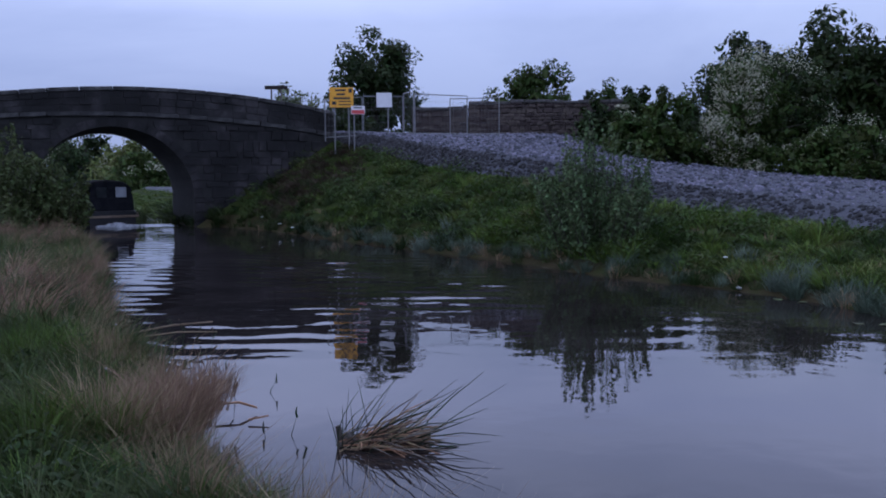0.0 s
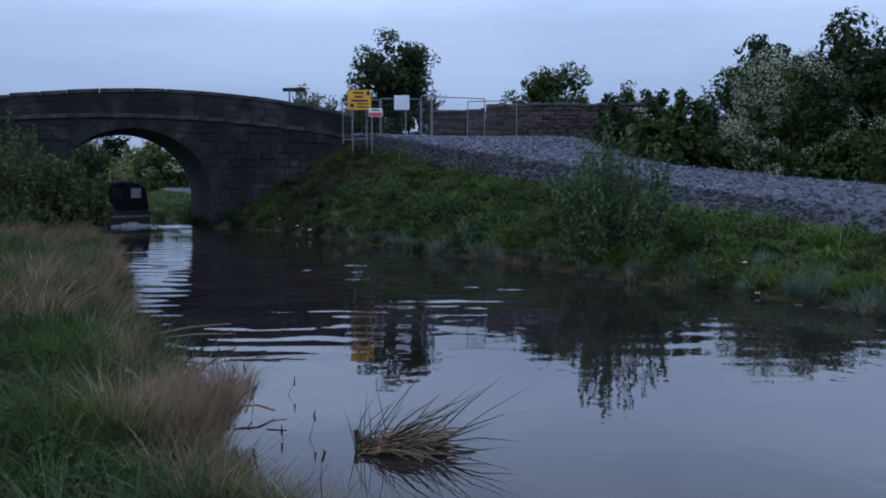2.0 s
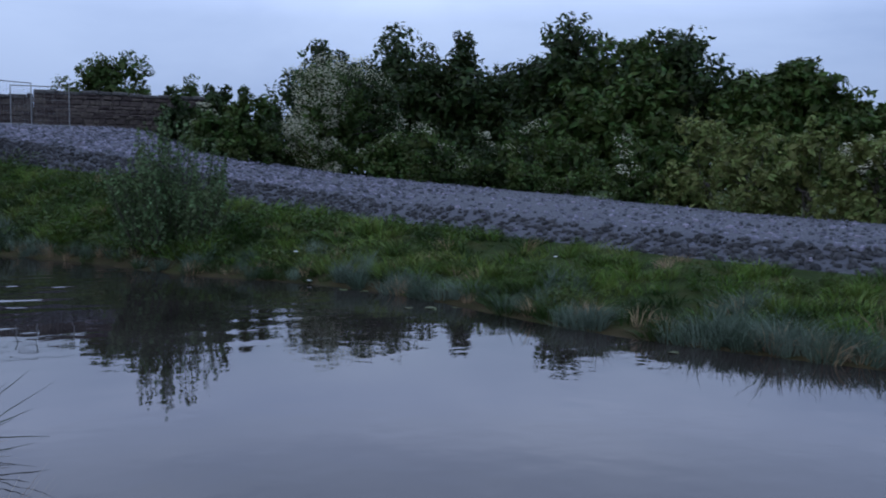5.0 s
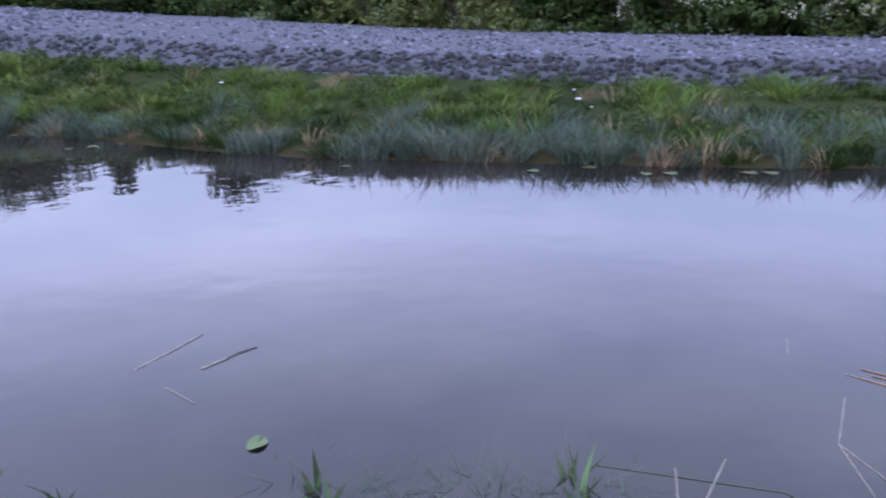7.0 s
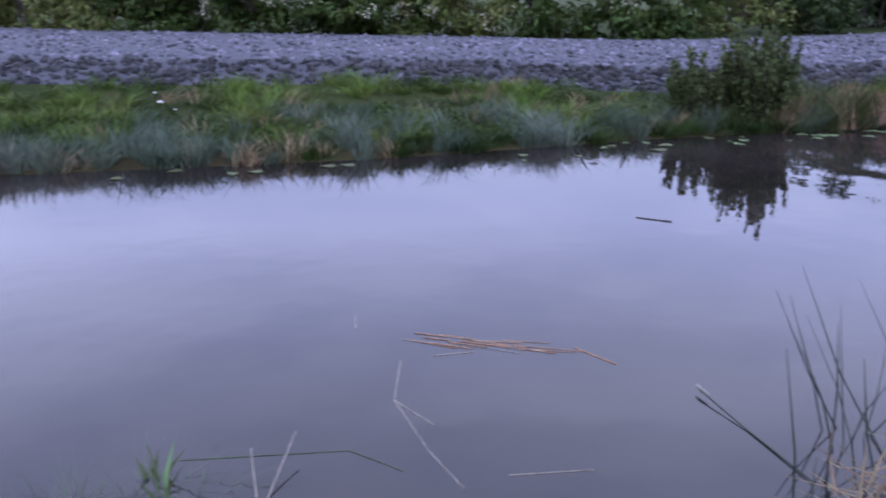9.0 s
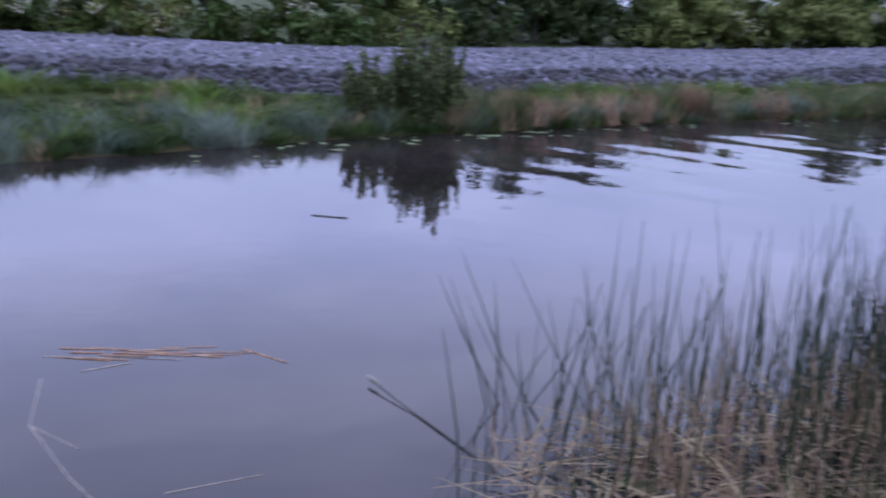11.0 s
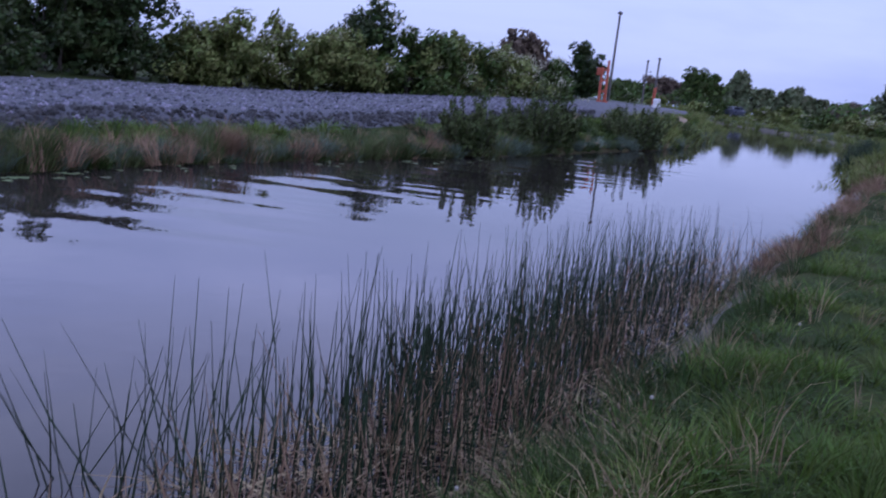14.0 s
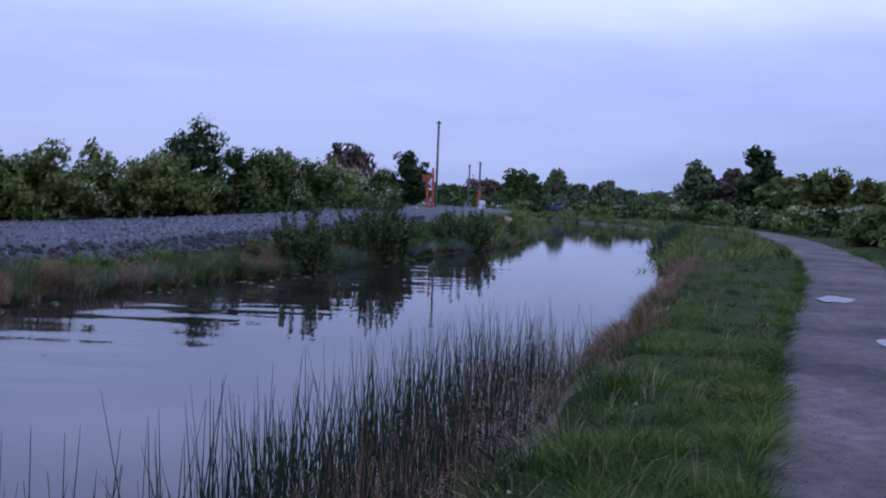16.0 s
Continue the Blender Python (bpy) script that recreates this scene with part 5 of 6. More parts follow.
def reed_bed():
    rng = np.random.default_rng(5)
    s = rng.uniform(14.15, 17.15, 5200) * PER
    j = s.astype(int)
    out = rng.uniform(-.05, 1.4, len(s))
    thick = np.clip((s / PER - 14.1) / 1.9, 0, 1)
    inner = np.clip(1.55 - out * (1.5 - 1.0 * thick), 0, 1)
    end = np.clip((17.2 - s / PER) / .8, .1, 1)
    keep = rng.random(len(s)) < (.045 + .58 * thick ** 1.7) * inner * end * (.35 + .65 * (out > .1))
    p = rN[j, :2] - nN[j] * out[:, None]
    p = p[keep]
    base = np.column_stack([p, np.full(len(p), -.12)])
    h = .42 + .72 * rng.random(len(p)) ** 1.3 * np.clip(1.12 - .16 * (s[keep] / PER - 14.6), .72, 1)
    top = base + np.column_stack([rng.normal(size=(len(p), 2)) * .09, h])
    # the nearest stems are objects of their own
    order = np.argsort(np.hypot(base[:, 0] - 2.8, base[:, 1] + 1.4))
    near, rest = order[:290], order[290:]
    shapes = []
    for _ in range(6):
        one = np.zeros((1, 3))
        v, f = stems(one, one + [0, 0, 1], np.array([1.0]), rng)
        v[:, :2] *= .0048
        v[4:8, :2] += rng.normal(size=2) * .014
        shapes.append(mesh_of("stem", v, f, M["reed"]))
    bed = thing("bulrush_bed", pose(0, 0, 0), "loose front of a dark green bulrush bed in the water", "reeds")
    for k in near:
        d = top[k] - base[k]
        ob = new("stem", shapes[k % 6])
        ob.parent = bed
        ob.matrix_basis = Matrix.Translation(base[k]) @ Vector(d).to_track_quat("Z", "Y").to_matrix().to_4x4() @ Matrix.Diagonal((1, 1, float(np.linalg.norm(d)), 1))
    base, top = base[rest], top[rest]
    v, f = stems(base, top, rng.uniform(.0035, .006, len(base)), rng)
    stuff("bulrushes", v, f, "reed", "dense bed of dark green bulrush stems standing in the water", "reeds")
    # scattered outer stems, some bowed over
    q = np.array([(3.98, -.95), (3.9, -1.0), (4.05, -1.02), (3.75, -1.12), (3.7, -1.2), (4.02, -1.3), (3.9, -1.4), (4.1, -1.5), (4.15, -1.62), (3.8, -1.55), (4.2, -1.8), (4.0, -1.9)])
    q = np.repeat(q, 3, axis=0) + rng.normal(size=(36, 2)) * .05
    base = np.column_stack([q, np.full(len(q), -.1)])
    top = base + np.column_stack([rng.normal(size=(len(q), 2)) * .2 + [.0, .05], rng.uniform(.5, .95, len(q))])
    v, f = stems(base, top, rng.uniform(.003, .005, len(q)), rng)
    stuff("outer_rushes", v, f, "reed", "thin scattered rush stems leaning over the water", "reeds")
    # dead stems lying at the foot of the bed
    k = 1900
    s = rng.uniform(14.3, 17.0, k) * PER
    j = s.astype(int)
    p = rN[j, :2] - nN[j] * rng.uniform(-.15, 1.05, k)[:, None]
    base = np.column_stack([p, rng.uniform(.0, .16, k)])
    a = rng.uniform(0, 2 * math.pi, k)
    l = rng.uniform(.15, .55, k)
    top = base + np.column_stack([np.cos(a) * l, np.sin(a) * l, rng.uniform(-.08, .14, k)])
    v, f = stems(base, top, rng.uniform(.004, .008, k), rng)
    stuff("fallen_reeds", v, f, "straw", "tangle of fallen straw-coloured reeds at the foot of the bed", "dead reeds")
    k = 420
    s = rng.uniform(14.5, 17.0, k) * PER
    j = s.astype(int)
    p = rN[j, :2] - nN[j] * rng.uniform(-.1, .8, k)[:, None]
    base = np.column_stack([p, np.full(k, -.05)])
    top = base + np.column_stack([rng.normal(size=(k, 2)) * .16, rng.uniform(.3, .75, k)])
    v, f = stems(base, top, rng.uniform(.003, .006, k), rng)
    stuff("dead_rushes", v, f, "rust_straw", "standing dead brown rush stems among the green ones", "dead reeds")


reed_bed()
# iris leaves and grass that stand in the shallows below the towpath
c = np.array([(1.93, 2.55, -.05), (2.0, 2.68, -.05), (2.62, 1.8, -.05), (2.72, 1.9, -.05), (1.25, 3.4, -.05), (1.05, 3.65, -.05)])
v, f = tussocks(c, np.full(6, .06), np.full(6, .24), 6, .026, g, .9)
stuff("iris_leaves", v, f, "willow", "broad green iris leaves in the shallows", "iris")
c = np.column_stack([g.uniform(1.9, 2.75, 26), np.zeros(26), np.full(26, -.04)])
c[:, 1] = 2.6 - (c[:, 0] - 1.9) * 1.15 + g.normal(0, .08, 26)
v, f = tussocks(c, np.full(26, .22), g.uniform(.1, .24, 26), 16, .006, g, 1.2)
stuff("shallows_grass", v, f, "grass_blue", "fine drooping grass in the shallows", "grass")


def water_weed():
    """Small dark seed heads in the shallows of the near bank."""
    rng = np.random.default_rng(6)
    q = np.array([(-1.42, 7.3), (-1.28, 7.35), (-.98, 6.3), (-1.9, 8.5), (-2.3, 9.6), (-3.0, 10.6), (-3.2, 11.2), (-3.4, 11.6), (-3.7, 12.2), (-3.5, 11.0)])
    q = np.concatenate([q, q[3:] + rng.normal(size=(7, 2)) * .2])
    base = np.column_stack([q, np.full(len(q), -.1)])
    top = base + np.column_stack([rng.normal(size=(len(q), 2)) * .06, rng.uniform(.16, .3, len(q))])
    v, f = stems(base, top, np.full(len(q), .004), rng)
    v2, f2 = stems(top - [0, 0, .03], top + [0, 0, .06], np.full(len(q), .009), rng)
    stuff("plantain_heads", np.concatenate([v, v2]), np.concatenate([f, f2 + len(v)]), "reed", "dark seed heads on thin stems in the shallows", "weeds")


water_weed()


# ---- the gravel track: rocks ----
def rock_mesh(rnd, mat):
    bm = bmesh.new()
    bmesh.ops.create_cube(bm, size=1)
    for vert in bm.verts:
        vert.co = Vector([q * rnd.uniform(.6, 1.15) for q in vert.co])
    me = bpy.data.meshes.new("rock")
    bm.to_mesh(me)
    bm.free()
    me.materials.append(mat)
    return me


def rocks():
    rng, rnd = np.random.default_rng(31), random.Random(31)
    cube = np.array([(x, y, z) for x in (-.5, .5) for y in (-.5, .5) for z in (-.5, .5)])
    faces = np.array([(0, 1, 3, 2), (4, 6, 7, 5), (0, 4, 5, 1), (2, 3, 7, 6), (0, 2, 6, 4), (1, 5, 7, 3)])

    def heap(p, size):
        n = len(p)
        v = cube[None] * rng.uniform(.55, 1.2, (n, 8, 3)) * (size[:, None] * rng.uniform(.6, 1.3, (n, 3)))[:, None, :]
        a, b = rng.uniform(0, 6.28, n), rng.uniform(-.7, .7, n)
        x, y, z = v[..., 0].copy(), v[..., 1].copy(), v[..., 2].copy()
        y2, z2 = y * np.cos(b)[:, None] - z * np.sin(b)[:, None], y * np.sin(b)[:, None] + z * np.cos(b)[:, None]
        v = np.stack([x * np.cos(a)[:, None] - y2 * np.sin(a)[:, None], x * np.sin(a)[:, None] + y2 * np.cos(a)[:, None], z2], -1) + p[:, None]
        return v.reshape(-1, 3), (np.arange(n)[:, None, None] * 8 + faces[None]).reshape(-1, 4)

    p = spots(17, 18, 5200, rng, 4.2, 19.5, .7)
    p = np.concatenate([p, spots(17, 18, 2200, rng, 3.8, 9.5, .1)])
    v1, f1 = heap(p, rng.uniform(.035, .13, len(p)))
    p = spots(18, 21, 10500, rng, 4.2, 19.5, 1.0)
    v2, f2 = heap(p, rng.uniform(.03, .105, len(p)))
    p = spots(18, 21, 6500, rng, 3.8, 9.5, .1)
    v3, f3 = heap(p, rng.uniform(.06, .15, len(p)))
    v2, f2 = np.concatenate([v2, v3]), np.concatenate([f2, f3 + len(v2)])
    root = stuff("gravel", v2, f2, "rock", "loose blue-grey crushed limestone on the raised track", "gravel")
    # the edge slope's shade is put into these rocks' colour
    stuff("rock_edging", v1, f1, "rock_shade", "broken rocks along the edge of the track, coloured dark for shade", "rocks")
    # three in four loose edge stones take the shade colour too
    shapes = [rock_mesh(rnd, M["rock" if k % 4 == 0 else "rock_shade"]) for k in range(8)]
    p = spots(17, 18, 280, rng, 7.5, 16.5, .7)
    for x, y, z in p:
        ob = new("stone", shapes[rnd.randrange(8)])
        ob.parent = root
        s = rnd.uniform(.07, .16)
        ob.matrix_basis = pose(x, y, z + .02, rnd.uniform(-40, 40), rnd.uniform(-40, 40), rnd.uniform(0, 360)) @ Matrix.Diagonal((s, s * .8, s * .6, 1))


rocks()


# ---- signs and site fence at the top of the ramp ----
def sign(name, x, y, z0, zc, w, h, mat, label, bars, posts=(-.3, .3), turn=0, band=None, thick=.03):
    root = thing(name, pose(x, y, z0, 0, 0, turn), label, "sign")
    for u in posts:
        part("post", tube(bmesh.new(), (u * w, .04, -.2), (u * w, .04, zc - z0 + h * .55), .03), M["zinc"], root)
    part("board", box(bmesh.new(), -w / 2, w / 2, -thick / 2, thick / 2, zc - z0 - h / 2, zc - z0 + h / 2, bevel=.008), M[mat], root)
    for u0, u1, q, t, m in bars:
        part("print_bar", box(bmesh.new(), u0 * w, u1 * w, -thick / 2 - .006, -thick / 2 - .001, zc - z0 + (q - t / 2) * h, zc - z0 + (q + t / 2) * h), M[m], root)
    return root


sign("road_sign", -4.45, 39.45, 3.3, 5.55, 1.03, .86, "sign_yellow", "yellow road works sign with black print on two steel posts",
     [(-.26, .18, .36, .09, "black"), (.30, .44, .34, .2, "black"), (-.2, .14, .16, .09, "black"), (-.34, .36, -.04, .1, "black"), (-.4, -.22, -.28, .16, "black"), (-.12, .38, -.2, .06, "black"), (-.12, .38, -.36, .06, "black")], turn=6)
sign("safety_sign", -3.72, 39.2, 3.3, 4.98, .6, .36, "sign_white", "small white safety sign with a red band on a post", [(-.46, .46, -.22, .44, "sign_red"), (-.3, .3, .28, .14, "black")], posts=(-.28,), turn=5)
sign("notice_sign", -2.65, 40.3, 4.0, 5.5, .68, .64, "sign_white", "blank white notice board tied to a fence panel", [], posts=(.25,), turn=3)


def fence_panel(a, b, z0, z1, h, group="site fence panels"):
    a, b = Vector((*a, z0)), Vector((*b, z1))
    root = thing("fence_panel", Matrix.Translation(a), "galvanised steel mesh site fence panel across the ramp", "fence", group)
    d = b - a
    up = Vector((0, 0, h))
    for p in (Vector((0, 0, -.1)), d + Vector((0, 0, -.1))):
        part("post", tube(bmesh.new(), p, p + up + Vector((0, 0, .1)), .024, n=6), M["zinc"], root)
    for p in (Vector((0, 0, .08)), up):
        part("rail", tube(bmesh.new(), p, p + d, .024, n=6), M["zinc"], root)
    n = max(4, int(d.length / .16))
    bm = bmesh.new()
    for k in range(1, n):
        tube(bm, d * (k / n) + Vector((0, 0, .08)), d * (k / n) + up, .0035, n=3)
    for k in range(1, 6):
        tube(bm, up * (k / 6), up * (k / 6) + d, .0035, n=3)
    part("mesh", bm, M["zinc"], root, "thin welded wire mesh")
    return root


for a, b, z0, z1, h in (((-5.2, 39.6), (-3.6, 39.9), 3.75, 3.85, 1.75), ((-3.55, 40.0), (-1.9, 41.9), 3.9, 4.05, 1.75), ((-1.85, 41.9), (-1.35, 40.6), 4.05, 3.95, 1.9),
                        ((-1.3, 40.8), (1.1, 42.5), 3.95, 4.0, 1.85), ((.3, 42.2), (2.6, 42.4), 3.95, 4.0, 1.75)):
    fence_panel(a, b, z0, z1, h)
nb = thing("notice_board", pose(*place(10.5, 56), 3.5), "flat weathered board on two posts beyond the bridge", "board")
for u in (-.3, .3):
    part("post", tube(bmesh.new(), (u, 0, 0), (u, 0, 4.1), .05), M["pole"], nb)
part("board", box(bmesh.new(), -.7, .7, -.05, .05, 4.0, 4.22, bevel=.01), M["rubble"], nb)


# ---- the boat ----
def cruiser():
    root = thing("boat", pose(-16.4, 43.9, 0, 0, 0, 24), "dark canal boat with a canvas canopy heading away under the bridge", "boat")
    # hull: stations from stern to bow
    bm = bmesh.new()
    prev = None
    for y, w, zb in ((0, .98, -.25), (.3, 1.02, -.3), (3, 1.05, -.3), (6, 1.0, -.3), (8, .7, -.25), (9.2, .12, -.1)):
        row = [bm.verts.new(q) for q in ((-w, y, .62 + y * .02), (-w * .94, y, zb), (w * .94, y, zb), (w, y, .62 + y * .02))]
        if prev:
            for k in range(4):
                bm.faces.new((prev[k], prev[(k + 1) % 4], row[(k + 1) % 4], row[k]))
        else:
            bm.faces.new(row[::-1])
        prev = row
    bm.faces.new(prev)
    part("hull", bm, M["boat_hull"], root)
    part("rubbing_strake", box(bmesh.new(), -1.08, 1.08, -.06, .02, .34, .44, bevel=.02), M["boat_trim"], root, "tan wooden strake across the stern")
    for s in (-1, 1):
        part("rubbing_strake", box(bmesh.new(), s * 1.05 - .03, s * 1.05 + .03, .03, 6.4, .46, .54, bevel=.015), M["boat_trim"], root)
    # canopy with a rounded top
    bm = bmesh.new()
    prev = None
    prof = [(-.98, .62), (-.95, 1.2), (-.86, 1.62), (-.6, 1.82), (0, 1.90), (.6, 1.82), (.86, 1.62), (.95, 1.2), (.98, .62)]
    for y, s in ((.12, .95), (.35, 1.0), (2.6, 1.0), (2.9, .96)):
        row = [bm.verts.new((u * s, y, .62 + (z - .62) * s)) for u, z in prof]
        if prev:
            for k in range(len(prof) - 1):
                bm.faces.new((prev[k], prev[k + 1], row[k + 1], row[k]))
        else:
            bm.faces.new(row)
        prev = row
    bm.faces.new(prev[::-1])
    part("canopy", bm, M["boat_cover"], root)
    for u0, u1, lab in ((.18, .62, 1), (-.62, -.18, 0)):
        part("rear_window", box(bmesh.new(), u0, u1, .085, .115, 1.18, 1.6, bevel=.02), M["boat_clear"] if lab else M["glass"], root, "clear plastic window in the canopy" if lab else "dark canopy window")
    part("cabin", box(bmesh.new(), -.85, .85, 2.9, 7.2, .6, 1.5, bevel=.08), M["boat_cover"], root)
    for s in (-1, 1):
        for y in (3.4, 4.6, 5.8):
            part("cabin_window", box(bmesh.new(), s * .852 - .01, s * .852 + .01, y, y + .8, .95, 1.3, bevel=.02), M["glass"], root)
        part("side_window", box(bmesh.new(), s * .93 - .02, s * .93 + .02, .7, 2.2, 1.1, 1.5, bevel=.02), M["boat_clear"], root)
    # churned foam that goes with the stern
    rng = np.random.default_rng(3)
    k = 260
    p = np.column_stack([rng.normal(0, .33, k), -.25 - np.abs(rng.normal(0, .55, k)), np.full(k, .03)])
    p[:, 2] += .12 * np.exp(-((p[:, 1] + .35) / .3) ** 2 - (p[:, 0] / .4) ** 2) * rng.random(k)
    v, f = leaf_cloud(p, np.full(k, .05), 8, .05, rng, squash=.3)
    v[:, 2] = np.maximum(v[:, 2], .012)
    part("foam", mesh_of("foam", v, f, M["foam"]), None, root, "white churned foam behind the stern")
    return root


boat = cruiser()
boat.scale = (1.07, 1.1, 1.08)


# ---- drifting and standing debris in the water ----
def rush_shape(rnd, bow, mat):
    """A round stem one metre long that droops to one side towards its tip."""
    bm = bmesh.new()
    kink = rnd.uniform(-.04, .04)
    p = [Vector((bow * t * t + kink * math.sin(5 * t), .02 * math.sin(4 * t + kink * 40), t - .25 * bow * t ** 3)) for t in (0, .3, .6, .82, 1)]
    for a, b, r0, r1 in zip(p, p[1:], (1, .95, .8, .55), (.95, .8, .55, .15)):
        tube(bm, a, b, r0 * .008, r1 * .008, 5)
    me = bpy.data.meshes.new("stem")
    bm.to_mesh(me)
    bm.free()
    me.materials.append(mat)
    return me


def tuft():
    """A half-sunk clump of old rushes with a stump, fanned out to one side."""
    rnd = random.Random(44)
    root = thing("rush_clump", pose(-.42, 7.1, 0), "half-sunk clump of old rushes swept to one side in the water", "rushes")
    bm = bmesh.new()
    tube(bm, (-.36, .08, -.2), (-.43, .1, .13), .045, .022, 7)
    tube(bm, (-.46, .05, -.1), (-.30, .02, .07), .06, .05, 7)
    part("stump", bm, M["bark"], root, "dark rotten stump")
    pale = [rush_shape(rnd, q, M[m]) for q, m in ((.02, "straw"), (.08, "bleached"), (-.05, "straw"), (.06, "rust_straw"), (.12, "raft"), (.0, "withered"))]
    dark = [rush_shape(rnd, q, M["reed"]) for q in (.1, .3, .5, -.05)]

    def stick(shapes, x, y, z, length, lift, turn, thick, name="stem"):
        ob = new(name, shapes[rnd.randrange(len(shapes))])
        ob.parent = root
        ob.matrix_basis = pose(x, y, z, 0, 0, turn) @ pose(0, 0, 0, 0, 90 - lift, 0) @ Matrix.Diagonal((length, length * .6, length, 1)) @ Matrix.Diagonal((thick / length, thick / length, 1, 1))

    for k in range(105):      # the straw body, rising to the right
        x = rnd.uniform(-.42, .05)
        stick(pale, x, rnd.gauss(0, .08), rnd.uniform(-.02, .08), rnd.uniform(.3, .62) * (1 if k % 3 else .7), rnd.choice((rnd.uniform(2, 16), rnd.uniform(10, 42))), rnd.gauss(8, 24), rnd.uniform(.5, .95))
    for k in range(24):      # broken pieces that lie flat at the foot
        stick(pale, rnd.uniform(-.4, .1), rnd.gauss(-.07, .06), rnd.uniform(.005, .04), rnd.uniform(.25, .6), rnd.uniform(-2, 8), rnd.gauss(-6, 22), rnd.uniform(.5, .9))
    for k in range(26):      # long dark stems that fan out
        stick(dark, rnd.uniform(-.4, .15), rnd.gauss(0, .07), -.02, rnd.uniform(.5, .95), rnd.triangular(4, 58, 24), rnd.gauss(5, 26), rnd.uniform(.45, .85))
    for k in range(9):       # a few that still stand up
        stick(dark, rnd.uniform(-.46, -.1), rnd.gauss(0, .06), -.03, rnd.uniform(.3, .56), rnd.uniform(74, 100), rnd.uniform(-20, 20), .5)
    for k in range(26):
        stick(pale[3:], rnd.uniform(-.36, -.05), rnd.gauss(-.03, .06), .03, rnd.uniform(.15, .32), rnd.uniform(20, 60), rnd.gauss(10, 40), 1.0)


tuft()


def floating(name, pts, r, mat, label, bow=.004):
    bm = bmesh.new()
    p = [Vector((x, y, z if z > .028 else z * .35)) for x, y, z in pts]
    for a, b in zip(p, p[1:]):
        tube(bm, a, b, r * .45, r * .36, 5)
    me = bpy.data.meshes.new(name)
    bm.to_mesh(me)
    bm.free()
    me.materials.append(M[mat])
    return tagged(new(name, me), label, "stick")


floating("stick", [(2.14, 4.42, .0), (2.42, 4.5, .006), (2.7, 4.6, .01)], .012, "bleached", "pale stick floating in the water")
floating("stick", [(2.39, 4.14, .008), (2.56, 4.15, .012)], .013, "bleached", "short pale broken stick afloat in the water")
floating("twig", [(2.55, 4.15, .012), (2.66, 4.17, .016), (2.78, 4.16, .01)], .008, "bark", "thin dark twig afloat in the water")
floating("stick", [(2.13, 4.08, .003), (2.12, 3.79, .008)], .008, "bleached", "brown stick afloat in the water")
floating("twig", [(7.86, .34, .01), (7.8, .1, .012), (7.79, .02, .02)], .014, "bark", "dark twig drifting in mid canal")
floating("reed_stem", [(4.68, .4, .004), (4.51, .14, .006)], .009, "raft", "broken brown reed afloat in the water")
floating("reed_stem", [(4.34, 1.16, .004), (4.46, .95, .005)], .007, "bleached", "pale reed stem afloat in the water")
floating("reed_stem", [(4.25, -.31, .03), (3.9, -.55, .01), (3.5, -.8, .02)], .009, "reed", "long dark rush stem fallen across the water")
floating("reed_stem", [(4.29, -.30, .034), (4.2, -.36, .03)], .012, "bleached", "pale broken end of a rush stem")
floating("reed_stem", [(4.23, 1.32, .002), (3.74, 1.18, .003), (3.54, .9, .002)], .008, "bleached", "bent pale reed lying just under the surface")
floating("reed_stem", [(3.74, 1.18, .003), (3.3, .85, .003), (3.04, .61, .003)], .007, "bleached", "pale green reed lying in the water")
floating("reed_stem", [(3.2, .45, .003), (3.35, .1, .004)], .006, "bleached", "pale reed lying in the water")
floating("reed_stem", [(4.81, 1.84, .003), (4.6, 1.75, .003)], .008, "bleached", "faint pale reed in the shallows")
floating("reed_stem", [(2.66, 1.36, -.05), (3.13, 1.43, .1)], .009, "bleached", "pale broken reed standing out of the water")
floating("reed_stem", [(2.7, 1.4, -.05), (2.95, 1.56, .09)], .009, "bleached", "pale broken reed leaning over the water")
floating("reed_stem", [(2.9, 1.9, .004), (3.2, 1.2, .006), (3.1, .9, .004)], .004, "willow", "green rush stem lying in the water")
floating("reed_stem", [(-3.6, 10.3, .3), (-3.45, 11.5, .2), (-3.25, 12.7, .05)], .03, "straw", "long pale reed fallen from the bank over the water")
floating("reed_stem", [(-3.5, 10.0, .3), (-3.2, 10.9, .22), (-2.9, 11.6, .1)], .022, "straw", "bent dead reed hanging over the water's edge")
floating("dock_stem", [(-2.0, 8.0, .1), (-1.8, 8.05, .1), (-1.66, 8.1, .04)], .028, "raft", "orange-brown dock stem lying in the shallows")
floating("dock_stem", [(-1.66, 7.75, .03), (-1.5, 7.8, .05)], .02, "raft", "orange-brown dock stem lying in the shallows")
rr = random.Random(8)
for k in range(22):
    u = rr.random()
    x, y = 4.57 + .06 * u + rr.uniform(-.07, .07), 1.43 - .84 * u
    floating("raft_reed", [(x, y, .004 + .002 * (k % 4)), (x + rr.uniform(-.05, .05), y - rr.uniform(.15, .42), .006 + .002 * (k % 3))], rr.uniform(.004, .007), "raft" if k % 4 else "bleached", "rust-brown reed in a small floating raft")["group"] = "reed raft"


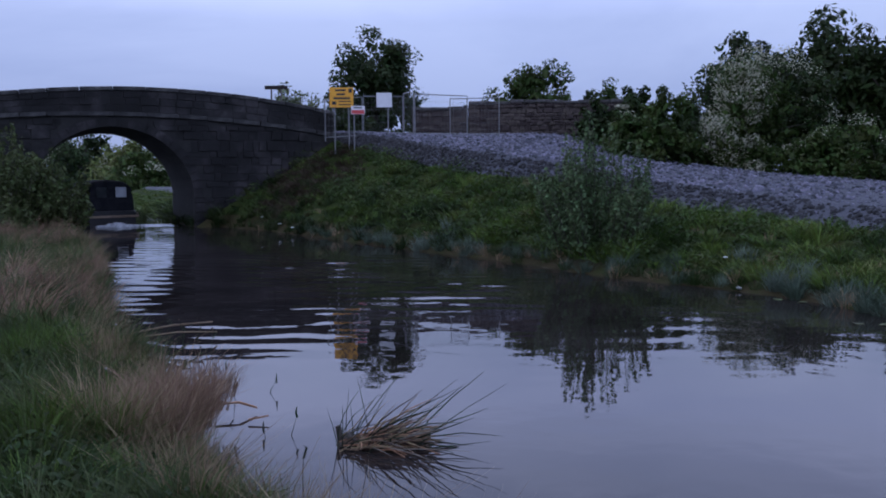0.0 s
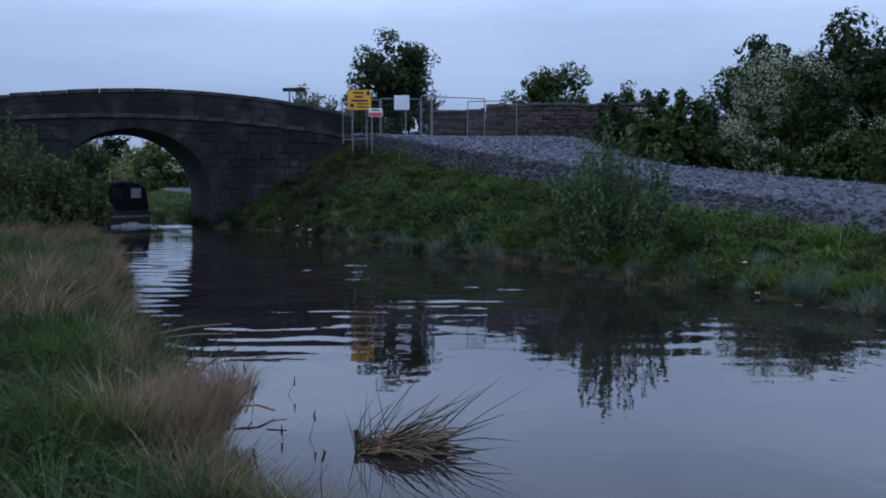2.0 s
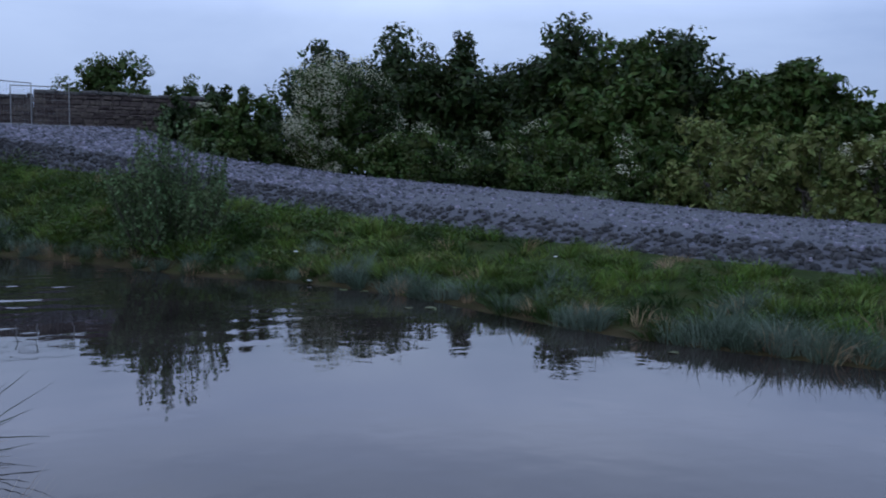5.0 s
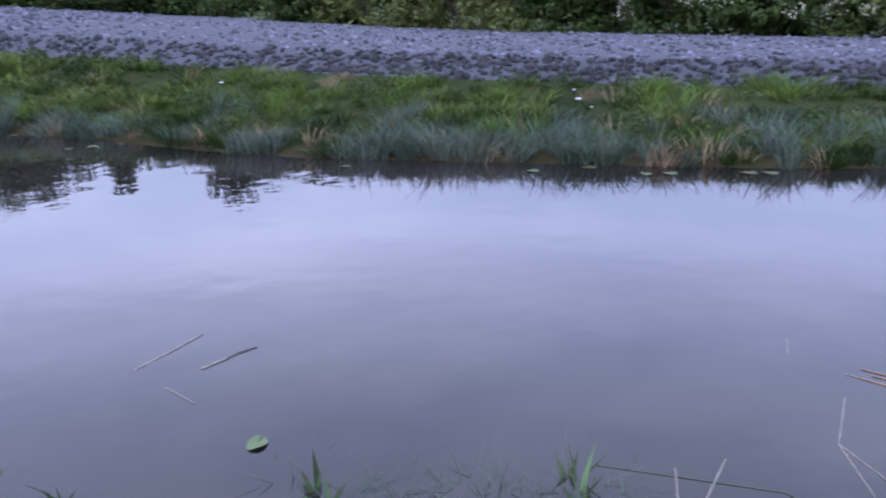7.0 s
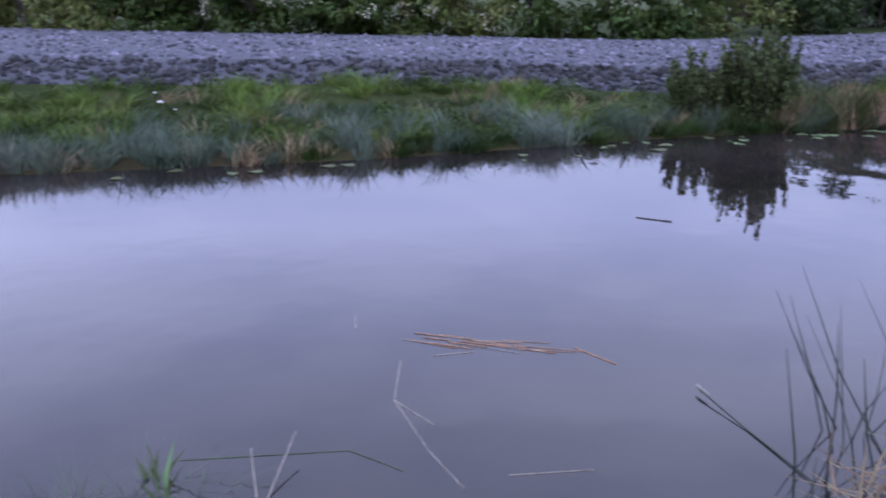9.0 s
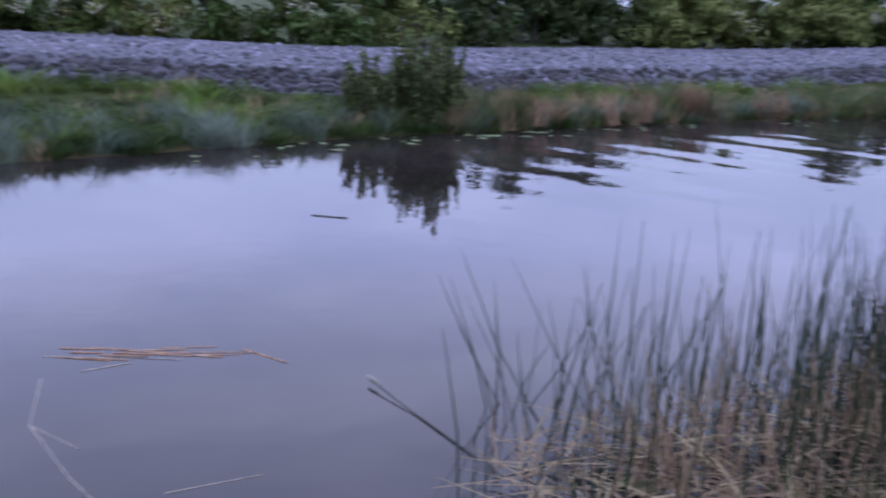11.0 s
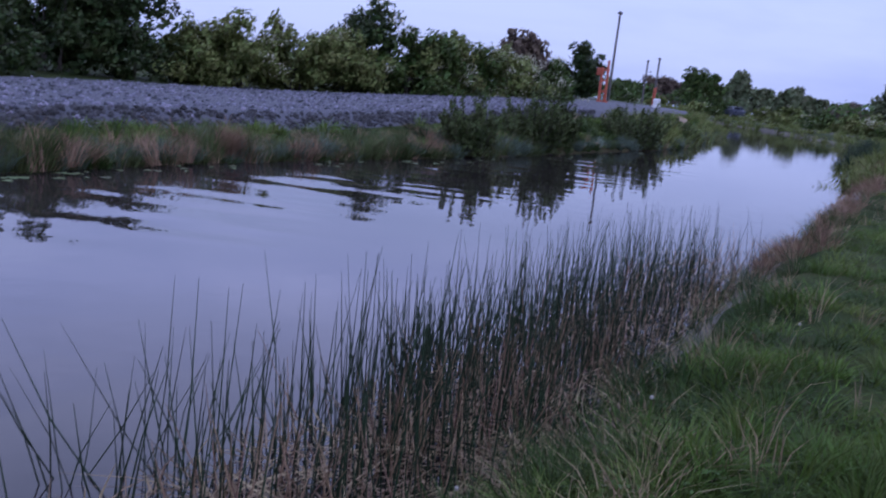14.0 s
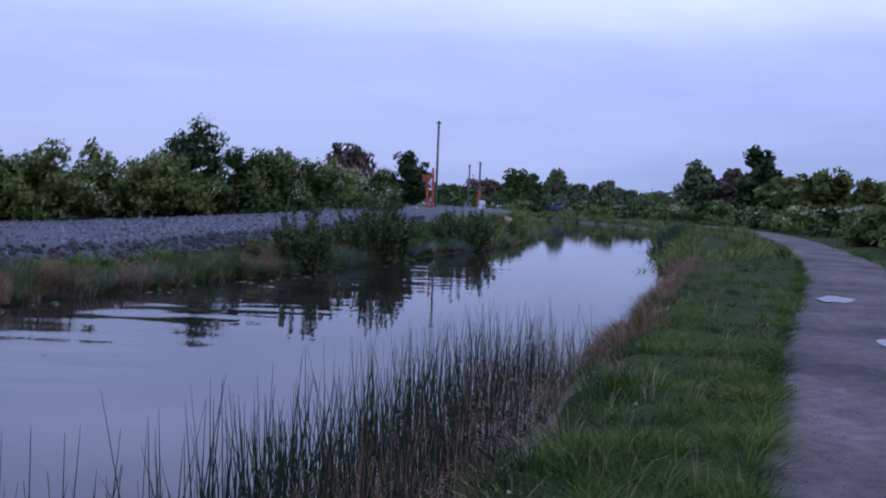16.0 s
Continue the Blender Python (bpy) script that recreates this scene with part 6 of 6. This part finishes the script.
def pad(x, y, r, turn, mat="lily", label="round lily pad floating by the bank", group="lily pads"):
    bm = bmesh.new()
    n = 14
    c0 = bm.verts.new((0, 0, .004))
    ring = [bm.verts.new((r * math.cos(a) * (1 + .06 * math.sin(3 * a)), .72 * r * math.sin(a), .006 + .006 * math.sin(2 * a))) for a in np.linspace(.18, 2 * math.pi - .18, n)]
    for a, b in zip(ring, ring[1:]):
        bm.faces.new((c0, a, b))
    ext = bmesh.ops.extrude_face_region(bm, geom=bm.faces[:])
    for e in ext["geom"]:
        if isinstance(e, bmesh.types.BMVert):
            e.co.z -= .004
    me = bpy.data.meshes.new("lily_pad")
    bm.to_mesh(me)
    bm.free()
    me.materials.append(M[mat])
    ob = tagged(new("lily_pad", me), label, "lily pad", group)
    ob.matrix_basis = pose(x, y, .004, 0, 0, turn)
    return ob


pad(2.07, 3.19, .065, 30, label="pale green lily leaf floating near the towpath bank", group="")
pad(3.3, -1.45, .09, 60, label="bright green lily leaf among the rushes", group="")
lr = random.Random(12)
for k in range(95):
    s = lr.choice([lr.uniform(9, 21), lr.uniform(13.5, 18)]) * PER
    j = int(s)
    x, y = rF[j, :2] - nF[j] * lr.uniform(.12, .8)
    pad(x, y, lr.uniform(.035, .11), lr.uniform(0, 360))

# loose grit and small stones on the towpath
def grit():
    rng = np.random.default_rng(63)
    p = spots(3, 5, 7000, rng, 15.5, 20.5, 1.0)
    r = rng.uniform(.005, .016, len(p))
    corner = np.array([(1, 0, 0), (0, 1, 0), (-1, 0, 0), (0, -1, 0), (0, 0, .8), (0, 0, -.5)])
    v = (p[:, None] + corner[None] * rng.uniform(.6, 1.2, (len(p), 6, 3)) * r[:, None, None]).reshape(-1, 3)
    f = np.array([(0, 1, 4, 4), (1, 2, 4, 4), (2, 3, 4, 4), (3, 0, 4, 4)])[:, :3]
    f = (np.arange(len(p))[:, None, None] * 6 + f[None]).reshape(-1, 3)
    stuff("path_grit", v, f, "path", "loose grey grit and small stones on the towpath", "grit")


grit()


# litter and pale scraps on the banks
def scrap(x, y, s, label="crumpled white litter on the bank", z=None, mat="litter"):
    rnd = random.Random(int(x * 91 + y * 17))
    bm = bmesh.new()
    bmesh.ops.create_icosphere(bm, subdivisions=1, radius=s)
    for vert in bm.verts:
        vert.co = Vector((vert.co.x * rnd.uniform(.6, 1.4), vert.co.y * rnd.uniform(.5, 1.2), vert.co.z * rnd.uniform(.1, .5))) * .7
    me = bpy.data.meshes.new("litter")
    bm.to_mesh(me)
    bm.free()
    me.materials.append(M[mat])
    ob = tagged(new("litter", me), label, "litter", "scraps of litter")
    ob.location = (x, y, (ground_z(x, y) if z is None else z) + s * .4)


scrap(10.35, 7.0, .085, z=.52)
scrap(10.45, 6.85, .05, z=.42)
scrap(10.6, 7.25, .05, z=.62)
scrap(4.7, 15.4, .07, z=.62)
scrap(5.1, 15.9, .08, z=.03)
scrap(-6.2, 33.7, .12, z=.3)
scrap(-6.75, 33.2, .09, z=.6)
scrap(-5.6, 33.0, .1, z=.2)
scrap(7.2, 10.9, .05, z=.85, label="pale flower head in the bank grass")
fr = random.Random(14)
for x, y, z in ((2.2, -2.03, .6), (2.45, -2.1, .52), (2.45, -3.05, .78), (3.3, -5.2, .72), (-2.3, 6.4, .75), (-2.9, 8.2, .75)):
    root = thing("dandelion", pose(x, y, ground_z(x, y)), "dandelion seed head in the bank grass", "flower", "dandelions")
    hgt = max(.12, z - ground_z(x, y))
    part("stalk", tube(bmesh.new(), (0, 0, -.02), (.01, 0, hgt), .003, n=5), M["grass"], root)
    bm = bmesh.new()
    bmesh.ops.create_icosphere(bm, subdivisions=2, radius=.009, matrix=Matrix.Translation((.01, 0, hgt + .009)))
    part("seed_head", bm, M["flower"], root, "round grey-white seed head")

# ---- puddles on the towpath ----
def path_z(x, y):
    """Height of the cambered towpath."""
    k = int(np.hypot(rN[:, 0] - x, rN[:, 1] - y).argmin())
    off = (Vector((x, y)) - Vector(rN[k, :2])).dot(Vector(nN[k])) - path_in[k]
    return float(np.interp(off, (.1, 1.3, 2.55), (.49, .53, .49)))


def puddle(x, y, a, b, turn):
    bm = bmesh.new()
    c, q = math.cos(radians(turn)), math.sin(radians(turn))
    rim = []
    for t in np.linspace(0, 2 * math.pi, 40, endpoint=False):
        u = a * math.cos(t) * (1 + .15 * math.sin(3 * t + x) + .07 * math.sin(7 * t + y))
        v = b * math.sin(t) * (1 + .25 * math.sin(2 * t + y) + .12 * math.sin(5 * t))
        rim.append((u * c - v * q, u * q + v * c))
    level = max(path_z(x + u, y + v) for u, v in rim) + .003
    bm.faces.new([bm.verts.new((u, v, 0)) for u, v in rim])
    me = bpy.data.meshes.new("puddle")
    bm.to_mesh(me)
    bm.free()
    me.materials.append(M["puddle"])
    ob = tagged(new("puddle", me), "shallow rain puddle on the grit towpath", "puddle", kind="structure")
    ob.matrix_basis = pose(x, y, level)


puddle(6.75, -16.2, .62, .34, -62)
puddle(4.0, -11.3, .42, .13, -60)


# ---- poles, site marker posts and the car by the bend ----
def utility_pole(az, d, top, r, label, wires=False, paint=None):
    x, y = place(az, d)
    root = thing("utility_pole", pose(x, y, .9, 0, 0, 40), label, "pole")
    part("shaft", tube(bmesh.new(), (0, 0, -.3), (0, 0, top - .9), r, r * .7, 10), M["pole"], root)
    part("cross_arm", box(bmesh.new(), -.18, .18, -.06, .06, top - 1.1, top - .98, bevel=.01), M["pole"], root)
    if paint:
        part("marker_sleeve", tube(bmesh.new(), (0, 0, -.1), (0, 0, paint), r * 1.35, r * 1.3, 10), M["orange"], root, "orange plastic marker sleeve")
    return root


utility_pole(-132.2, 66, 7.75, .1, "tall timber utility pole beside the track")
utility_pole(-134.9, 100, 6.3, .13, "far utility pole with an orange sleeve", paint=2.2)
utility_pole(-134.2, 120, 6.7, .13, "far thin utility pole above the hedge")
x, y = place(-131.9, 52)
root = thing("height_barrier", pose(x, y, 1.5, 0, 0, 45), "red-orange height warning posts beside the gravel track", "barrier")
for u, h in ((-.16, 2.3), (.17, 1.9)):
    part("post", tube(bmesh.new(), (u, 0, -.6), (u + .06, 0, h), .08, .07, 10), M["orange"], root)
    part("base_drum", tube(bmesh.new(), (u, 0, -.6), (u, 0, .05), .2, .17, 14), M["orange"], root)
for z in (.5, 1.1, 1.7):
    part("cross_board", box(bmesh.new(), -.2, .22, -.1, -.06, z, z + .12, bevel=.01), M["orange"], root)
part("warning_plate", box(bmesh.new(), .12, .52, -.16, -.12, 1.45, 1.85, bevel=.01), M["orange"], root)
x, y = place(-135.2, 62)
wb = thing("marker_block", pose(x, y, ground_z(x, y) - .05, 0, 0, 45), "white plastic road block at the end of the track", "barrier")
part("block", box(bmesh.new(), -.24, .24, -.15, .15, .2, .62, bevel=.05), M["litter"], wb)
part("foot", box(bmesh.new(), -.28, .28, -.2, .2, -.1, .2, bevel=.04), M["litter"], wb)
# bare spoil heap on the bank by the block
bm = bmesh.new()
bmesh.ops.create_icosphere(bm, subdivisions=3, radius=1)
for vert in bm.verts:
    k = 1 + .2 * noise.noise(vert.co * 2)
    vert.co = Vector((vert.co.x * 1.6 * k, vert.co.y * .8 * k, vert.co.z * .45 * k))
me = bpy.data.meshes.new("spoil_heap")
bm.to_mesh(me)
bm.free()
me.materials.append(M["straw"])
ob = tagged(new("spoil_heap", me), "low heap of pale bare spoil by the bend", "earth heap")
ob.matrix_basis = pose(36.5, -38.5, .7, 0, 0, -50)


def car():
    root = thing("car", pose(78.8, -93.0, .62, 0, 0, -27 + 90), "small dark blue hatchback parked on the towpath", "car")
    bm = bmesh.new()
    prof = [(-1.9, .35), (-1.95, .75), (-1.2, .92), (-.55, 1.42), (.75, 1.46), (1.6, .98), (1.9, .9), (1.95, .4)]
    prev = None
    for s in (-1, 1):
        row = []
        for y, z in prof:
            row.append(bm.verts.new((s * (.82 if z < 1 else .66), y, z)))
        if prev:
            for k in range(len(prof)):
                q = (k + 1) % len(prof)
                bm.faces.new((prev[k], prev[q], row[q], row[k]))
            bm.faces.new(row)
        else:
            bm.faces.new(row[::-1])
        prev = row
    bmesh.ops.bevel(bm, geom=bm.edges[:], offset=.06, segments=2, affect="EDGES")
    part("body", bm, M["car"], root)
    for s in (-1, 1):
        part("side_window", box(bmesh.new(), s * .745 - .02, s * .745 + .02, -.5, 1.0, 1.0, 1.34, bevel=.03), M["glass"], root)
        for y in (-1.2, 1.2):
            w = part("wheel", tube(bmesh.new(), (s * .70, y, .31), (s * .86, y, .31), .31, n=18), M["tyre"], root)
            part("rim", tube(bmesh.new(), (s * .85, y, .31), (s * .875, y, .31), .18, n=14), M["zinc"], w)
    part("windscreen", box(bmesh.new(), -.6, .6, -.03, .03, -.3, .3, m=pose(0, -.93, 1.19, 52, 0, 0), bevel=.02), M["glass"], root)
    part("rear_window", box(bmesh.new(), -.56, .56, -.03, .03, -.26, .26, m=pose(0, 1.2, 1.24, -58, 0, 0), bevel=.02), M["glass"], root)


car()


def motions():
    # the boat creeps away through the arch
    way = ((0, -14.7, 39.7, 39), (3, -15.6, 41.4, 37), (7, -16.9, 44.0, 31), (11, -18.6, 47.3, 30), (16, -20.6, 51.5, 29))
    walk(boat, [(t, pose(x, y, 0, 0, 0, turn)) for t, x, y, turn in way])


motions()
